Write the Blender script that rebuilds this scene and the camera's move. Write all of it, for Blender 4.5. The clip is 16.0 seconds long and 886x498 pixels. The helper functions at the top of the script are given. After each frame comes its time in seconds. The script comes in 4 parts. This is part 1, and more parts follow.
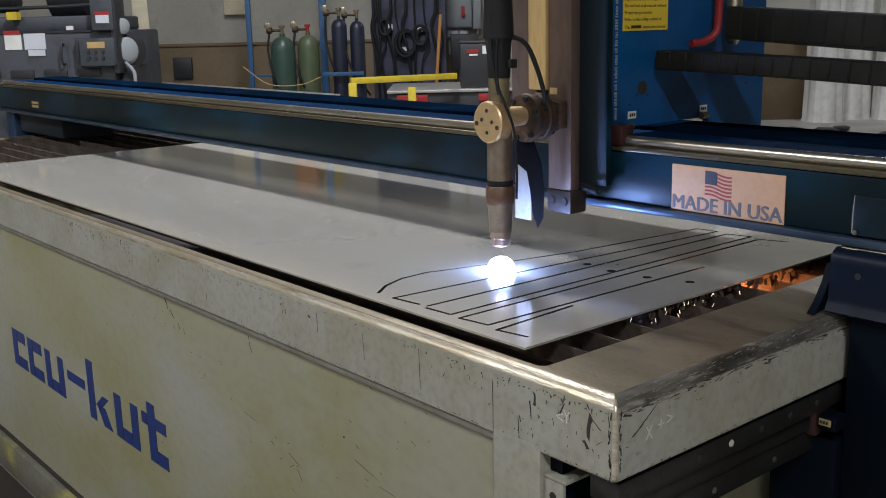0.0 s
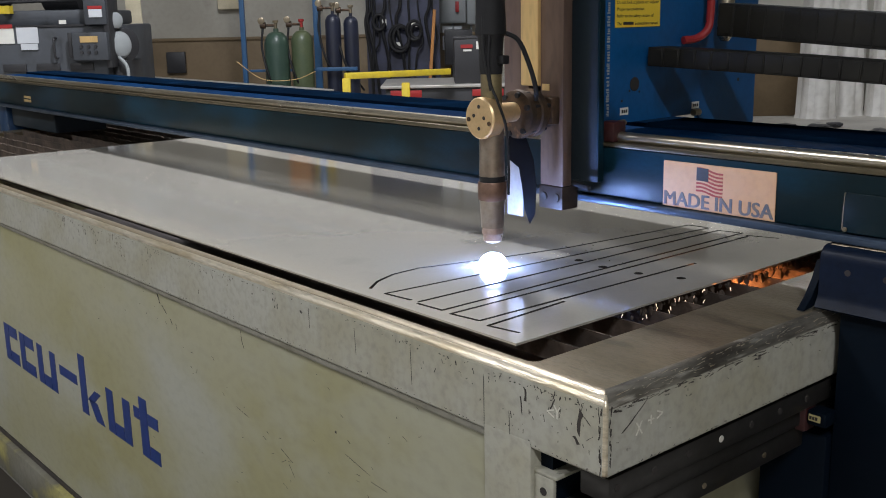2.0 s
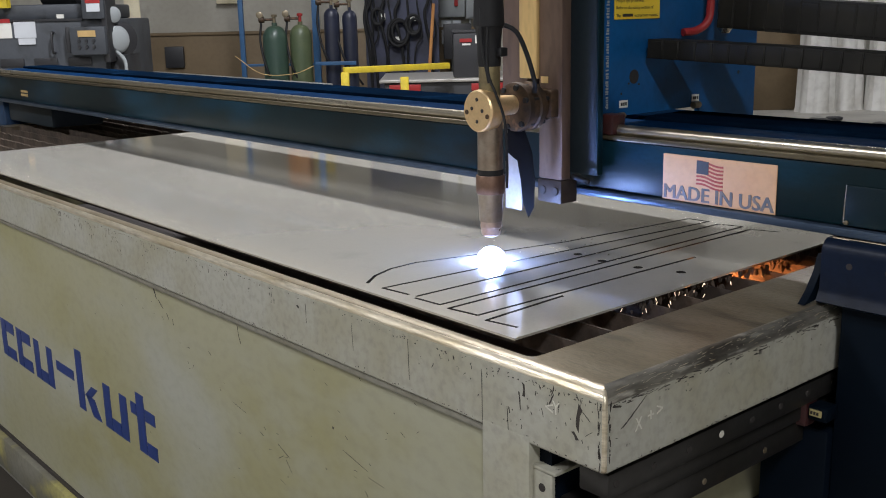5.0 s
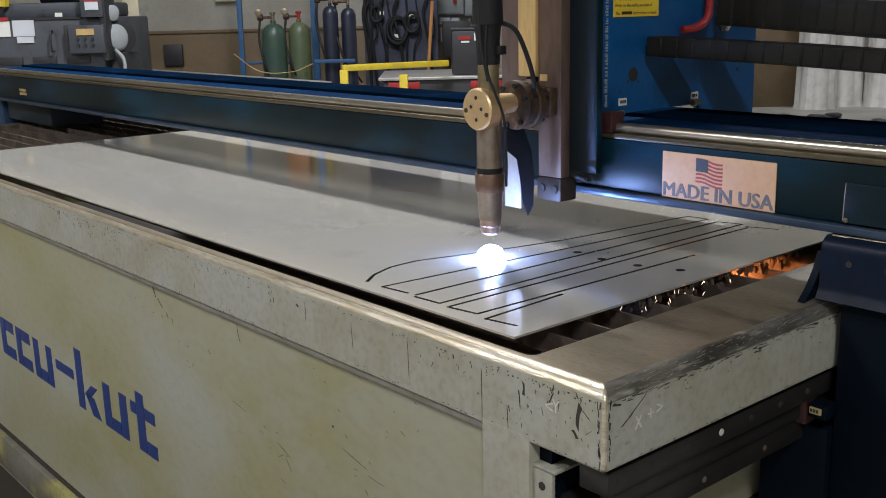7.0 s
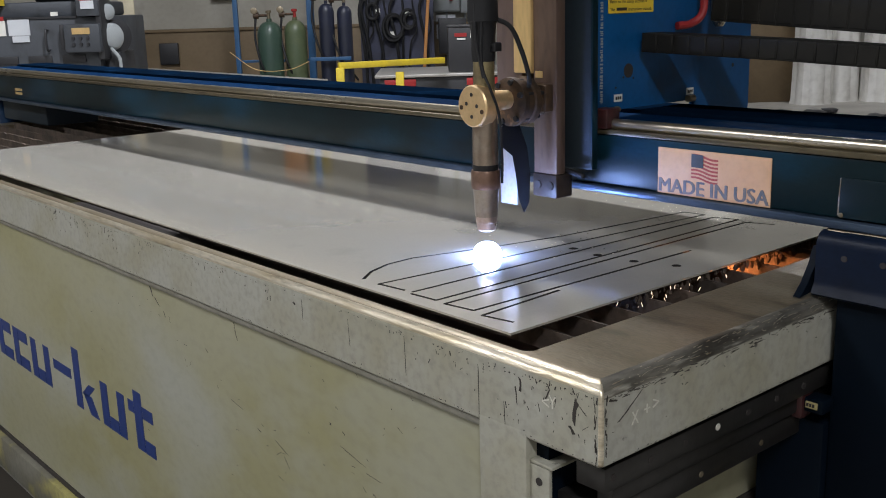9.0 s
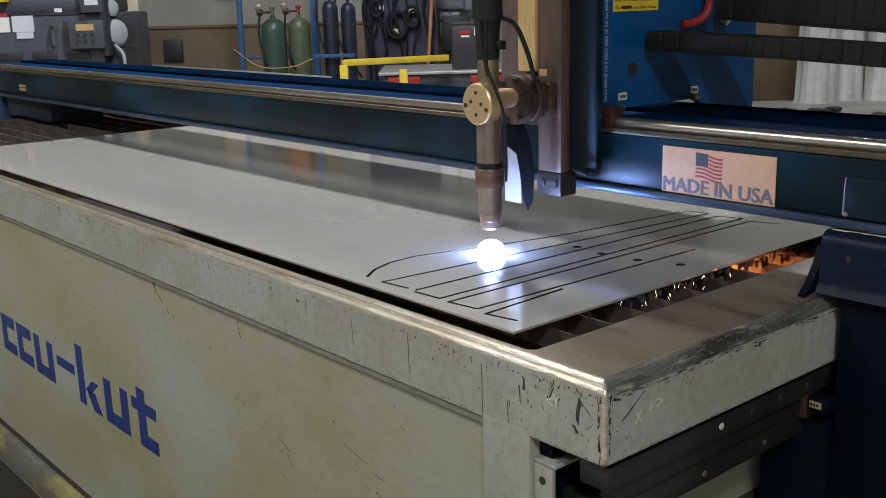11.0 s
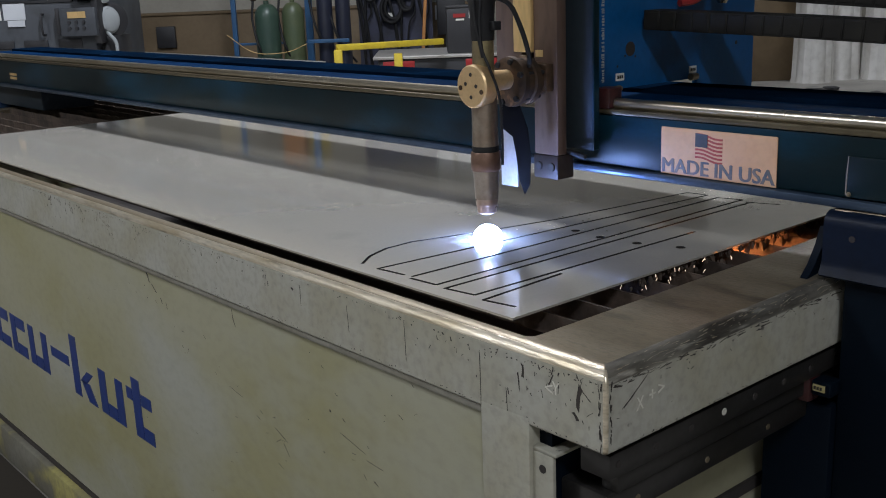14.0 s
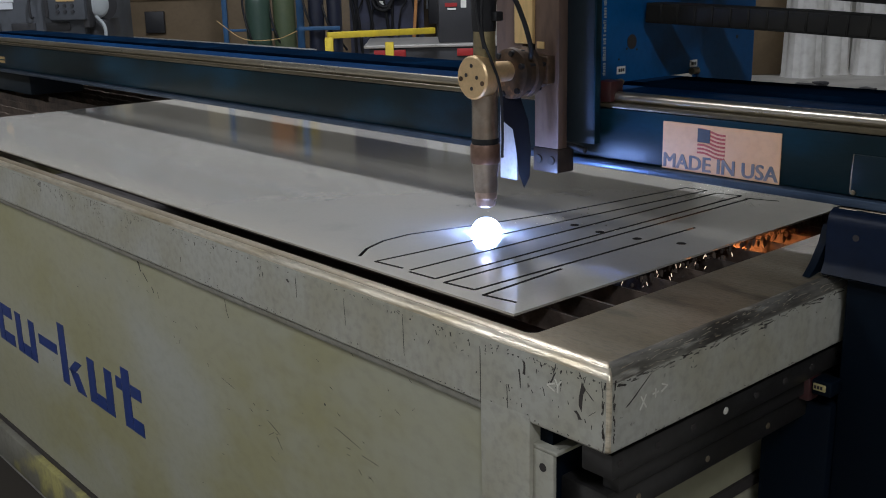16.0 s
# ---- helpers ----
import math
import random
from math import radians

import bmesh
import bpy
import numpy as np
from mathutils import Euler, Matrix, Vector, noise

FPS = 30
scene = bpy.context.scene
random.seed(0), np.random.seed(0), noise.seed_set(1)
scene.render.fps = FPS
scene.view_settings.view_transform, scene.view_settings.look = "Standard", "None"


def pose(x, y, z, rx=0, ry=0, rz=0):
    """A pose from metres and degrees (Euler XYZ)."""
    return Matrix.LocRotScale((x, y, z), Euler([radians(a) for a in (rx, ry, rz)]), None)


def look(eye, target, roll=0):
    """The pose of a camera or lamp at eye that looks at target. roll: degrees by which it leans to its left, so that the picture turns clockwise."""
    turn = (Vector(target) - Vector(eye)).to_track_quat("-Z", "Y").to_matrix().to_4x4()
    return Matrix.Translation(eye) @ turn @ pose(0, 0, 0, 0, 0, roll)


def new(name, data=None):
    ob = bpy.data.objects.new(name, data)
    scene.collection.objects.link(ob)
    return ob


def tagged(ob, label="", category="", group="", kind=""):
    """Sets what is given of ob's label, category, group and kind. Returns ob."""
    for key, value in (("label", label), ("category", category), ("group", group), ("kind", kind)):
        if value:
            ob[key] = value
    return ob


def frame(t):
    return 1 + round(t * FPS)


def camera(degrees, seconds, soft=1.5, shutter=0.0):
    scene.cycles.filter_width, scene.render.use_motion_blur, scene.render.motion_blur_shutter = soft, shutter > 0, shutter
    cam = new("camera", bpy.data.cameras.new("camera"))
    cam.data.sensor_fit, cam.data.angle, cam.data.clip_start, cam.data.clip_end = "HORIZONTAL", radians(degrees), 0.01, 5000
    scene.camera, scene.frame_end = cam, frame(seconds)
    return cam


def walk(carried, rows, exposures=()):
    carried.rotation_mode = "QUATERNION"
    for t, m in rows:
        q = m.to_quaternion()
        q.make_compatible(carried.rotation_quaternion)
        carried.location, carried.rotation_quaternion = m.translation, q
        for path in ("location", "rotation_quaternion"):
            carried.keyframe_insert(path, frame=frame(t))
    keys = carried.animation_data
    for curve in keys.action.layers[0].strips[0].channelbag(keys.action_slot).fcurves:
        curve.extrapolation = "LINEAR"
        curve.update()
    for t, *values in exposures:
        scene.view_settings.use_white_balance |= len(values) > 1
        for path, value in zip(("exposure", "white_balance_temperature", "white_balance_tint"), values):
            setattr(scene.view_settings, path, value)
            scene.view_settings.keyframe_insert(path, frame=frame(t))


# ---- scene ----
cam = camera(47.0, 16.0, soft=1.0)

EXPOSURES = [(0, -0.26, 6350, 10), (1.5, -0.13, 6400, 10), (3.5, 0.02, 6500, 10), (6.5, -0.02, 6480, 10), (9.0, -0.08, 6420, 10), (11.5, -0.18, 6260, 10),
             (12.5, -0.24, 6200, 10), (14.0, -0.46, 6180, 10), (16, -0.58, 6120, 10)]
PATH = [
    (0, (0.767, -0.91, 1.363), (-0.731, 0.341, 0.924), -1.4),
    (0.5, (0.769, -0.908, 1.366), (-0.722, 0.347, 0.917), -1.5),
    (1, (0.769, -0.908, 1.364), (-0.723, 0.347, 0.92), -1.4),
    (1.5, (0.768, -0.909, 1.364), (-0.721, 0.347, 0.912), -1.3),
    (2, (0.771, -0.909, 1.364), (-0.718, 0.35, 0.916), -1.2),
    (2.5, (0.77, -0.911, 1.363), (-0.718, 0.346, 0.909), -1.1),
    (3, (0.766, -0.906, 1.361), (-0.723, 0.351, 0.912), -1.1),
    (3.5, (0.764, -0.903, 1.362), (-0.723, 0.355, 0.908), -1.2),
    (4, (0.762, -0.901, 1.361), (-0.726, 0.357, 0.907), -1.2),
    (6.5, (0.762, -0.896, 1.359), (-0.722, 0.362, 0.894), -1.4),
    (7, (0.761, -0.897, 1.361), (-0.724, 0.361, 0.898), -1.4),
    (7.5, (0.762, -0.897, 1.361), (-0.722, 0.362, 0.898), -1.4),
    (8, (0.761, -0.897, 1.359), (-0.722, 0.359, 0.886), -1.6),
    (8.5, (0.761, -0.897, 1.361), (-0.719, 0.361, 0.886), -1.6),
    (9, (0.764, -0.897, 1.361), (-0.716, 0.363, 0.893), -1.7),
    (11.5, (0.76, -0.897, 1.362), (-0.723, 0.358, 0.888), -1.5),
    (12, (0.758, -0.894, 1.358), (-0.716, 0.37, 0.88), -1.3),
    (12.5, (0.763, -0.883, 1.358), (-0.711, 0.376, 0.867), -3.1),
    (13, (0.758, -0.884, 1.351), (-0.722, 0.363, 0.847), -2.7),
    (13.5, (0.745, -0.883, 1.354), (-0.733, 0.361, 0.837), -2.4),
    (14, (0.742, -0.877, 1.356), (-0.733, 0.376, 0.854), -2.2),
    (14.5, (0.739, -0.871, 1.353), (-0.73, 0.381, 0.831), -2.0),
    (15, (0.723, -0.867, 1.352), (-0.743, 0.387, 0.825), -1.8),
    (15.5, (0.717, -0.871, 1.354), (-0.744, 0.39, 0.828), -1.6),
    (16, (0.712, -0.877, 1.357), (-0.743, 0.393, 0.834), -1.3),
]
walk(cam, [(t, look(eye, target, roll)) for t, eye, target, roll in PATH], EXPOSURES)

# ceiling fittings, all added out of view: x, y, watts
CEILING_LIGHTS = [(-3.2, 1.7, 440), (-5.5, 3.5, 30), (3.6, -3.0, 260), (-3.7, -4.8, 310), (-8.5, 7.0, 20), (-5.0, 10.8, 95)]
LAMP_COLOUR = (0.96, 0.98, 1.04)
ARC_GLOW = 320.0
SLAG_FILL_WATTS = 1.8
BENCH_X, BENCH_Z = -5.75, 0.828
# strokes of the painted mark: x from, x to, z from, z to, lean
LOGO_BARS = [
    (-2.455, -2.412, 0.340, 0.458, 0), (-2.409, -2.338, 0.423, 0.458, 0), (-2.409, -2.335, 0.340, 0.375, 0),
    (-2.315, -2.272, 0.340, 0.458, 0), (-2.269, -2.195, 0.423, 0.458, 0), (-2.269, -2.192, 0.340, 0.375, 0),
    (-2.166, -2.123, 0.340, 0.458, 0), (-2.120, -2.066, 0.340, 0.375, 0), (-2.063, -2.020, 0.340, 0.458, 0), (-1.990, -1.862, 0.408, 0.436, 0),
    (-1.840, -1.796, 0.340, 0.506, 0), (-1.793, -1.752, 0.388, 0.424, 0.05), (-1.745, -1.690, 0.340, 0.392, -0.04),
    (-1.664, -1.621, 0.340, 0.458, 0), (-1.618, -1.566, 0.340, 0.375, 0), (-1.563, -1.520, 0.340, 0.458, 0),
    (-1.462, -1.419, 0.340, 0.490, 0), (-1.496, -1.465, 0.428, 0.458, 0), (-1.416, -1.362, 0.428, 0.458, 0), (-1.416, -1.362, 0.340, 0.375, 0)]

# ---- light ----
world = bpy.data.worlds.new("shop_air")
scene.world = world
world.use_nodes = True
world.node_tree.nodes["Background"].inputs[0].default_value = (0.55, 0.6, 0.65, 1)
world.node_tree.nodes["Background"].inputs[1].default_value = 0.05

# the hall's own frame: u to the right, d ahead, z up, turned against the machine
HALL = Matrix(((0.6467, -0.7627, 0, 0.762), (0.7627, 0.6467, 0, -0.902), (0, 0, 1, 0), (0, 0, 0, 1)))
FLOOR = -0.07
CEIL = 5.6


def lamp(name, kind, m, watts, colour, size=0.1, size_y=None):
    data = bpy.data.lights.new(name, kind)
    data.energy, data.color = watts, colour
    if kind == "AREA":
        data.size = size
        if size_y:
            data.shape, data.size_y = "RECTANGLE", size_y
    else:
        data.shadow_soft_size = size
    ob = new(name, data)
    ob.matrix_world = m
    return ob


# ---- materials ----
def material(name, base, rough=0.6, metal=0.0, second=None, scale=6.0, amount=0.5, grain=120.0, grain_amount=0.12,
             bump=0.05, third=None, third_scale=2.0, third_edge=(0.55, 0.68), stretch=(1, 1, 1), glow=0.0, rough_var=0.12, spec=0.5):
    """A surface with large blotches of a second colour, patches of a third, and fine grain."""
    m = bpy.data.materials.new(name)
    m.use_nodes = True
    nt = m.node_tree
    n, l = nt.nodes, nt.links
    b = n["Principled BSDF"]
    b.inputs["Roughness"].default_value, b.inputs["Metallic"].default_value = rough, metal
    b.inputs["Specular IOR Level"].default_value = spec
    co = n.new("ShaderNodeTexCoord")
    mp = n.new("ShaderNodeMapping")
    mp.inputs["Scale"].default_value = stretch
    l.new(co.outputs["Object"], mp.inputs["Vector"])

    def noise_node(sc, detail=5):
        k = n.new("ShaderNodeTexNoise")
        k.inputs["Scale"].default_value, k.inputs["Detail"].default_value = sc, detail
        l.new(mp.outputs[0], k.inputs["Vector"])
        return k

    def mixed(a, bcol, fac, mode="MIX"):
        k = n.new("ShaderNodeMix")
        k.data_type, k.blend_type = "RGBA", mode
        for v, s in ((a, 6), (bcol, 7)):
            if isinstance(v, tuple):
                k.inputs[s].default_value = (*v, 1)
            else:
                l.new(v, k.inputs[s])
        l.new(fac, k.inputs[0])
        return k.outputs[2]

    def ramp(src, lo, hi, top=1.0):
        k = n.new("ShaderNodeMapRange")
        k.inputs[1].default_value, k.inputs[2].default_value, k.inputs[4].default_value = lo, hi, top
        l.new(src, k.inputs[0])
        return k.outputs[0]

    second = second or tuple(c * 0.72 for c in base)
    large = noise_node(scale)
    col = mixed(base, second, ramp(large.outputs[0], 0.4, 0.66, amount))
    if third:
        col = mixed(col, third, ramp(noise_node(third_scale, 9).outputs[0], *third_edge))
    fine = noise_node(grain, 3)
    col = mixed(col, tuple(c * 0.35 for c in base), ramp(fine.outputs[0], 0.45, 0.8, grain_amount * 2))
    l.new(col, b.inputs["Base Color"])
    r = n.new("ShaderNodeMapRange")
    r.inputs[3].default_value, r.inputs[4].default_value = max(0.02, rough - rough_var), min(1, rough + rough_var)
    l.new(large.outputs[0], r.inputs[0])
    l.new(r.outputs[0], b.inputs["Roughness"])
    bp = n.new("ShaderNodeBump")
    bp.inputs["Strength"].default_value, bp.inputs["Distance"].default_value = bump, 0.004
    l.new(fine.outputs[0], bp.inputs["Height"])
    l.new(bp.outputs[0], b.inputs["Normal"])
    if glow:
        b.inputs["Emission Color"].default_value = (*base, 1)
        b.inputs["Emission Strength"].default_value = glow
    return m


PAINT = material("grey_paint", (0.345, 0.332, 0.225), 0.5, second=(0.285, 0.262, 0.105), scale=1.7, amount=0.65, third=(0.37, 0.372, 0.315), third_scale=2.6, third_edge=(0.47, 0.72), grain=38, grain_amount=0.09, bump=0.1, stretch=(0.8, 1, 1.3))
BAND = material("band_paint", (0.375, 0.368, 0.315), 0.45, second=(0.31, 0.29, 0.205), scale=7, amount=0.85, third=(0.07, 0.06, 0.05), third_scale=40, third_edge=(0.69, 0.73), grain=70, grain_amount=0.2, bump=0.12)
BARE = material("bare_steel", (0.29, 0.24, 0.165), 0.36, 0.5, second=(0.17, 0.135, 0.082), scale=6, amount=0.9, third=(0.05, 0.04, 0.028), third_scale=12, third_edge=(0.62, 0.82), grain=140, grain_amount=0.25, bump=0.15, rough_var=0.14, stretch=(0.6, 1.6, 1))
RAILM = material("dark_rail_steel", (0.032, 0.030, 0.028), 0.34, 0.4, second=(0.018, 0.016, 0.013), scale=9, amount=0.8, third=(0.06, 0.045, 0.03), third_scale=6, third_edge=(0.6, 0.75), grain=90, grain_amount=0.2)
# column foot brown, darkened in the colour where the arc light is blocked
FOOTSHADE = material("shaded_brown_steel", (0.05, 0.036, 0.030), 0.5, 0.3, second=(0.028, 0.021, 0.018), scale=30, amount=0.8, grain=90, grain_amount=0.2)
# side plate blue raised in the colour for the light falling on it
SIDELIT = material("lit_side_blue", (0.005, 0.085, 0.25), 0.42, second=(0.003, 0.05, 0.15), scale=4, amount=0.9, third=(0.003, 0.026, 0.065), third_scale=7, third_edge=(0.55, 0.75), grain=80, grain_amount=0.12, bump=0.05, spec=0.25)
# both top cover blues: specular cut so the lamps leave no sheen
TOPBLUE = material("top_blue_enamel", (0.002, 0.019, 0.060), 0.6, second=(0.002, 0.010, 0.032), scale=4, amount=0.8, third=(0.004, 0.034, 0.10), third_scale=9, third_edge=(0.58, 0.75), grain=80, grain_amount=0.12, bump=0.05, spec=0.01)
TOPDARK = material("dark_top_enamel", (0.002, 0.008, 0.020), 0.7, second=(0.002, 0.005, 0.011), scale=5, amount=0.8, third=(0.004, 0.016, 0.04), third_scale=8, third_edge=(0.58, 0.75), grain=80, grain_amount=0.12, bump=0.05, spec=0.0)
# worn steel, base raised so the rim's highlight is partly in the colour
WORN = material("worn_highlit_steel", (0.74, 0.67, 0.53), 0.36, 0.75, second=(0.44, 0.36, 0.23), scale=20, amount=0.9, third=(0.10, 0.08, 0.055), third_scale=26, third_edge=(0.6, 0.72), grain=140, grain_amount=0.25, bump=0.2, rough_var=0.14, stretch=(0.3, 1, 2))
PLATE = material("mill_plate", (0.67, 0.63, 0.55), 0.10, 0.55, second=(0.62, 0.585, 0.51), scale=3, amount=0.7, third=(0.57, 0.54, 0.47), third_scale=9, third_edge=(0.55, 0.8), grain=220, grain_amount=0.04, bump=0.004, rough_var=0.03)
KERF = material("burnt_edge", (0.02, 0.017, 0.015), 0.8, 0.2)
SLAT = material("rusty_slat", (0.105, 0.076, 0.056), 0.8, 0.15, second=(0.04, 0.031, 0.025), scale=14, amount=0.9, third=(0.18, 0.145, 0.115), third_scale=9, third_edge=(0.64, 0.76), grain=80, grain_amount=0.3, bump=0.5)
DARKIN = material("scorched_inside", (0.03, 0.025, 0.022), 0.85)
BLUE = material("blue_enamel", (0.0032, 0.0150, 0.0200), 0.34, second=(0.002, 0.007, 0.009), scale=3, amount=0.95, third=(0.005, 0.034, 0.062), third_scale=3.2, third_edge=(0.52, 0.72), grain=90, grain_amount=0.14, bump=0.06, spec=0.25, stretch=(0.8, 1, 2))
BLUE2 = material("bright_blue_enamel", (0.004, 0.034, 0.095), 0.38, second=(0.003, 0.02, 0.055), scale=4, amount=0.8, grain=80, grain_amount=0.12, bump=0.05)
NAVY = material("navy_steel", (0.017, 0.026, 0.033), 0.55, second=(0.024, 0.031, 0.037), scale=6, amount=0.7, grain=100, grain_amount=0.15, bump=0.05, spec=0.3)
# the truck's shade is put into this colour: blue darkened, highlights nearly off
LEGSHADE = material("shaded_navy_enamel", (0.002, 0.0045, 0.009), 0.5, second=(0.003, 0.007, 0.013), scale=4, amount=0.8, grain=90, grain_amount=0.1, bump=0.05, spec=0.08)
SHAFT = material("oiled_shaft", (0.55, 0.50, 0.41), 0.28, 0.9, second=(0.27, 0.22, 0.14), scale=8, amount=0.8, stretch=(0.25, 1, 1), grain=140, grain_amount=0.15, bump=0.05)
GOLDEN = material("greasy_rail", (0.14, 0.115, 0.07), 0.40, 0.65, second=(0.06, 0.048, 0.03), scale=7, amount=0.9, stretch=(0.3, 1, 1), grain=110, grain_amount=0.25)
# flap rubber blackened in the colour, as its face turned from the arc
FLAP = material("shaded_black_rubber", (0.006, 0.006, 0.007), 0.9, second=(0.010, 0.010, 0.010), scale=30, amount=0.6, spec=0.05)
BRASS = material("brass", (0.74, 0.53, 0.29), 0.42, 0.75, second=(0.60, 0.41, 0.21), scale=30, amount=0.6, grain=200, grain_amount=0.1)
BRASS2 = material("dirty_brass", (0.10, 0.06, 0.035), 0.5, 0.5, second=(0.03, 0.024, 0.02), scale=30, amount=0.9, third=(0.32, 0.17, 0.08), third_scale=26, third_edge=(0.62, 0.7), grain=150, grain_amount=0.3)
TORCH = material("torch_steel", (0.42, 0.36, 0.30), 0.33, 0.9, second=(0.22, 0.15, 0.11), scale=18, amount=0.8, grain=160, grain_amount=0.15)
TORCH2 = material("heat_browned_steel", (0.24, 0.15, 0.11), 0.45, 0.7, second=(0.14, 0.08, 0.06), scale=25, amount=0.8, grain=150, grain_amount=0.2)
TIP = material("nozzle_copper", (0.62, 0.48, 0.40), 0.3, 0.95, second=(0.35, 0.22, 0.17), scale=40, amount=0.7)
BROWN = material("brown_slide", (0.15, 0.098, 0.072), 0.5, 0.35, second=(0.09, 0.058, 0.045), scale=6, amount=0.8, stretch=(1, 1, 0.3), grain=70, grain_amount=0.3, bump=0.1)
GOLDSTRIP = material("bronze_way", (0.72, 0.50, 0.22), 0.42, 0.45, second=(0.5, 0.33, 0.14), scale=9, amount=0.8, stretch=(1, 1, 0.2), grain=120, grain_amount=0.15)
RUBBER = material("black_rubber", (0.011, 0.011, 0.012), 0.6, second=(0.022, 0.022, 0.024), scale=14, amount=0.6, grain=90, spec=0.3)
CHAINM = material("carrier_plastic", (0.009, 0.0085, 0.0075), 0.6, second=(0.016, 0.015, 0.012), scale=12, amount=0.8, grain=80, spec=0.25)
SIGNM = material("aged_copper_sign", (0.62, 0.36, 0.18), 0.45, second=(0.66, 0.42, 0.24), scale=16, amount=0.6, third=(0.42, 0.23, 0.12), third_scale=20, third_edge=(0.66, 0.8), grain=90, grain_amount=0.08)
INK = material("sign_ink", (0.10, 0.112, 0.135), 0.6, second=(0.22, 0.18, 0.15), scale=60, amount=0.85)
FLAGRED = material("flag_red", (0.42, 0.07, 0.05), 0.6)
FLAGBLUE = material("flag_blue", (0.05, 0.06, 0.075), 0.6)
LOGO = material("logo_blue", (0.007, 0.030, 0.175), 0.45, second=(0.012, 0.036, 0.14), scale=20, amount=0.6, grain=100)
CHALK = material("chalk", (0.6, 0.58, 0.5), 0.9)
SCRATCH = material("scratch_dark", (0.04, 0.033, 0.028), 0.7)
WHITE = material("white_label", (0.75, 0.74, 0.68), 0.6, grain_amount=0.04)
YELLOWLABEL = material("yellow_label", (0.78, 0.55, 0.04), 0.5, grain_amount=0.03)
YELLOW = material("yellow_paint", (0.60, 0.45, 0.025), 0.5, second=(0.42, 0.31, 0.03), scale=12, amount=0.6)
RED = material("red_paint", (0.35, 0.02, 0.02), 0.5)
REDDARK = material("dark_red_housing", (0.05, 0.010, 0.010), 0.5, second=(0.02, 0.012, 0.012), scale=30, amount=0.9, third=(0.2, 0.18, 0.16), third_scale=40, third_edge=(0.66, 0.72))
WALLM = material("hall_wall", (0.39, 0.37, 0.32), 0.8, second=(0.31, 0.29, 0.24), scale=1.2, amount=0.7, third=(0.27, 0.25, 0.21), third_scale=2.6, third_edge=(0.58, 0.75), grain=20, grain_amount=0.08)
WALLUP = material("bright_upper_wall", (0.62, 0.60, 0.54), 0.8, second=(0.52, 0.5, 0.44), scale=0.8, amount=0.6)
WAINSCOT = material("brown_board", (0.19, 0.135, 0.075), 0.65, second=(0.14, 0.10, 0.055), scale=2, amount=0.8, grain=25, grain_amount=0.1)
CONCRETE = material("concrete", (0.40, 0.38, 0.34), 0.6, second=(0.28, 0.26, 0.23), scale=1.2, amount=0.7, third=(0.18, 0.17, 0.15), third_scale=3, third_edge=(0.62, 0.75), grain=30, grain_amount=0.12)
GREY = material("machine_grey", (0.052, 0.058, 0.068), 0.5, second=(0.036, 0.04, 0.047), scale=4, amount=0.7, third=(0.02, 0.022, 0.024), third_scale=5, third_edge=(0.58, 0.72), grain=50, grain_amount=0.1)
DARK = material("dark_plastic", (0.025, 0.025, 0.028), 0.5)
LIGHTGREY = material("grey_enamel", (0.30, 0.32, 0.325), 0.45, second=(0.22, 0.235, 0.24), scale=4, amount=0.7, grain_amount=0.05)
PAPER = material("paper", (0.58, 0.60, 0.63), 0.8, grain_amount=0.03)
CREAM = material("cream_cloth", (0.65, 0.58, 0.42), 0.85, second=(0.5, 0.44, 0.3), scale=9, amount=0.6)
GREEN = material("cylinder_green", (0.05, 0.085, 0.06), 0.35, second=(0.03, 0.06, 0.05), scale=5, amount=0.7, grain=60)
GREEN2 = material("cylinder_olive", (0.10, 0.12, 0.06), 0.4, second=(0.06, 0.09, 0.05), scale=5, amount=0.7, grain=60)
SLATEBLUE = material("cylinder_slate", (0.020, 0.024, 0.045), 0.4, second=(0.012, 0.014, 0.022), scale=5, amount=0.7)
POSTBLUE = material("post_blue", (0.03, 0.10, 0.22), 0.45, second=(0.02, 0.07, 0.15), scale=6, amount=0.6)
STEELBLUE = material("hose_board", (0.055, 0.06, 0.10), 0.7, second=(0.03, 0.03, 0.04), scale=5, amount=0.9)
WOOD = material("broom_wood", (0.55, 0.25, 0.08), 0.6)
SHEET = material("sheet_steel", (0.5, 0.48, 0.45), 0.4, 0.6, second=(0.4, 0.38, 0.35), scale=2)
WRAP = material("pale_wrap", (0.80, 0.785, 0.75), 0.4, second=(0.56, 0.53, 0.48), scale=3, amount=0.7, grain=12, grain_amount=0.1)
ARCM = material("plasma", (0.28, 0.44, 1.0), glow=ARC_GLOW)
UPPER = material("yellowed_barrel", (0.34, 0.28, 0.15), 0.4, 0.7, second=(0.18, 0.14, 0.09), scale=22, amount=0.9, grain=150, grain_amount=0.2)
TAG = material("dull_cream_tag", (0.45, 0.38, 0.17), 0.6)
GRIME = material("grimy_channel", (0.20, 0.19, 0.15), 0.6, second=(0.13, 0.115, 0.07), scale=5, amount=0.9, third=(0.38, 0.34, 0.12), third_scale=5, third_edge=(0.52, 0.64), grain=60, grain_amount=0.2)
# darker grey of the lip, holding the shade line below the band
LIPSHADE = material("lip_shade_grey", (0.23, 0.22, 0.18), 0.55, second=(0.16, 0.145, 0.10), scale=6, amount=0.9, grain=60, grain_amount=0.2)
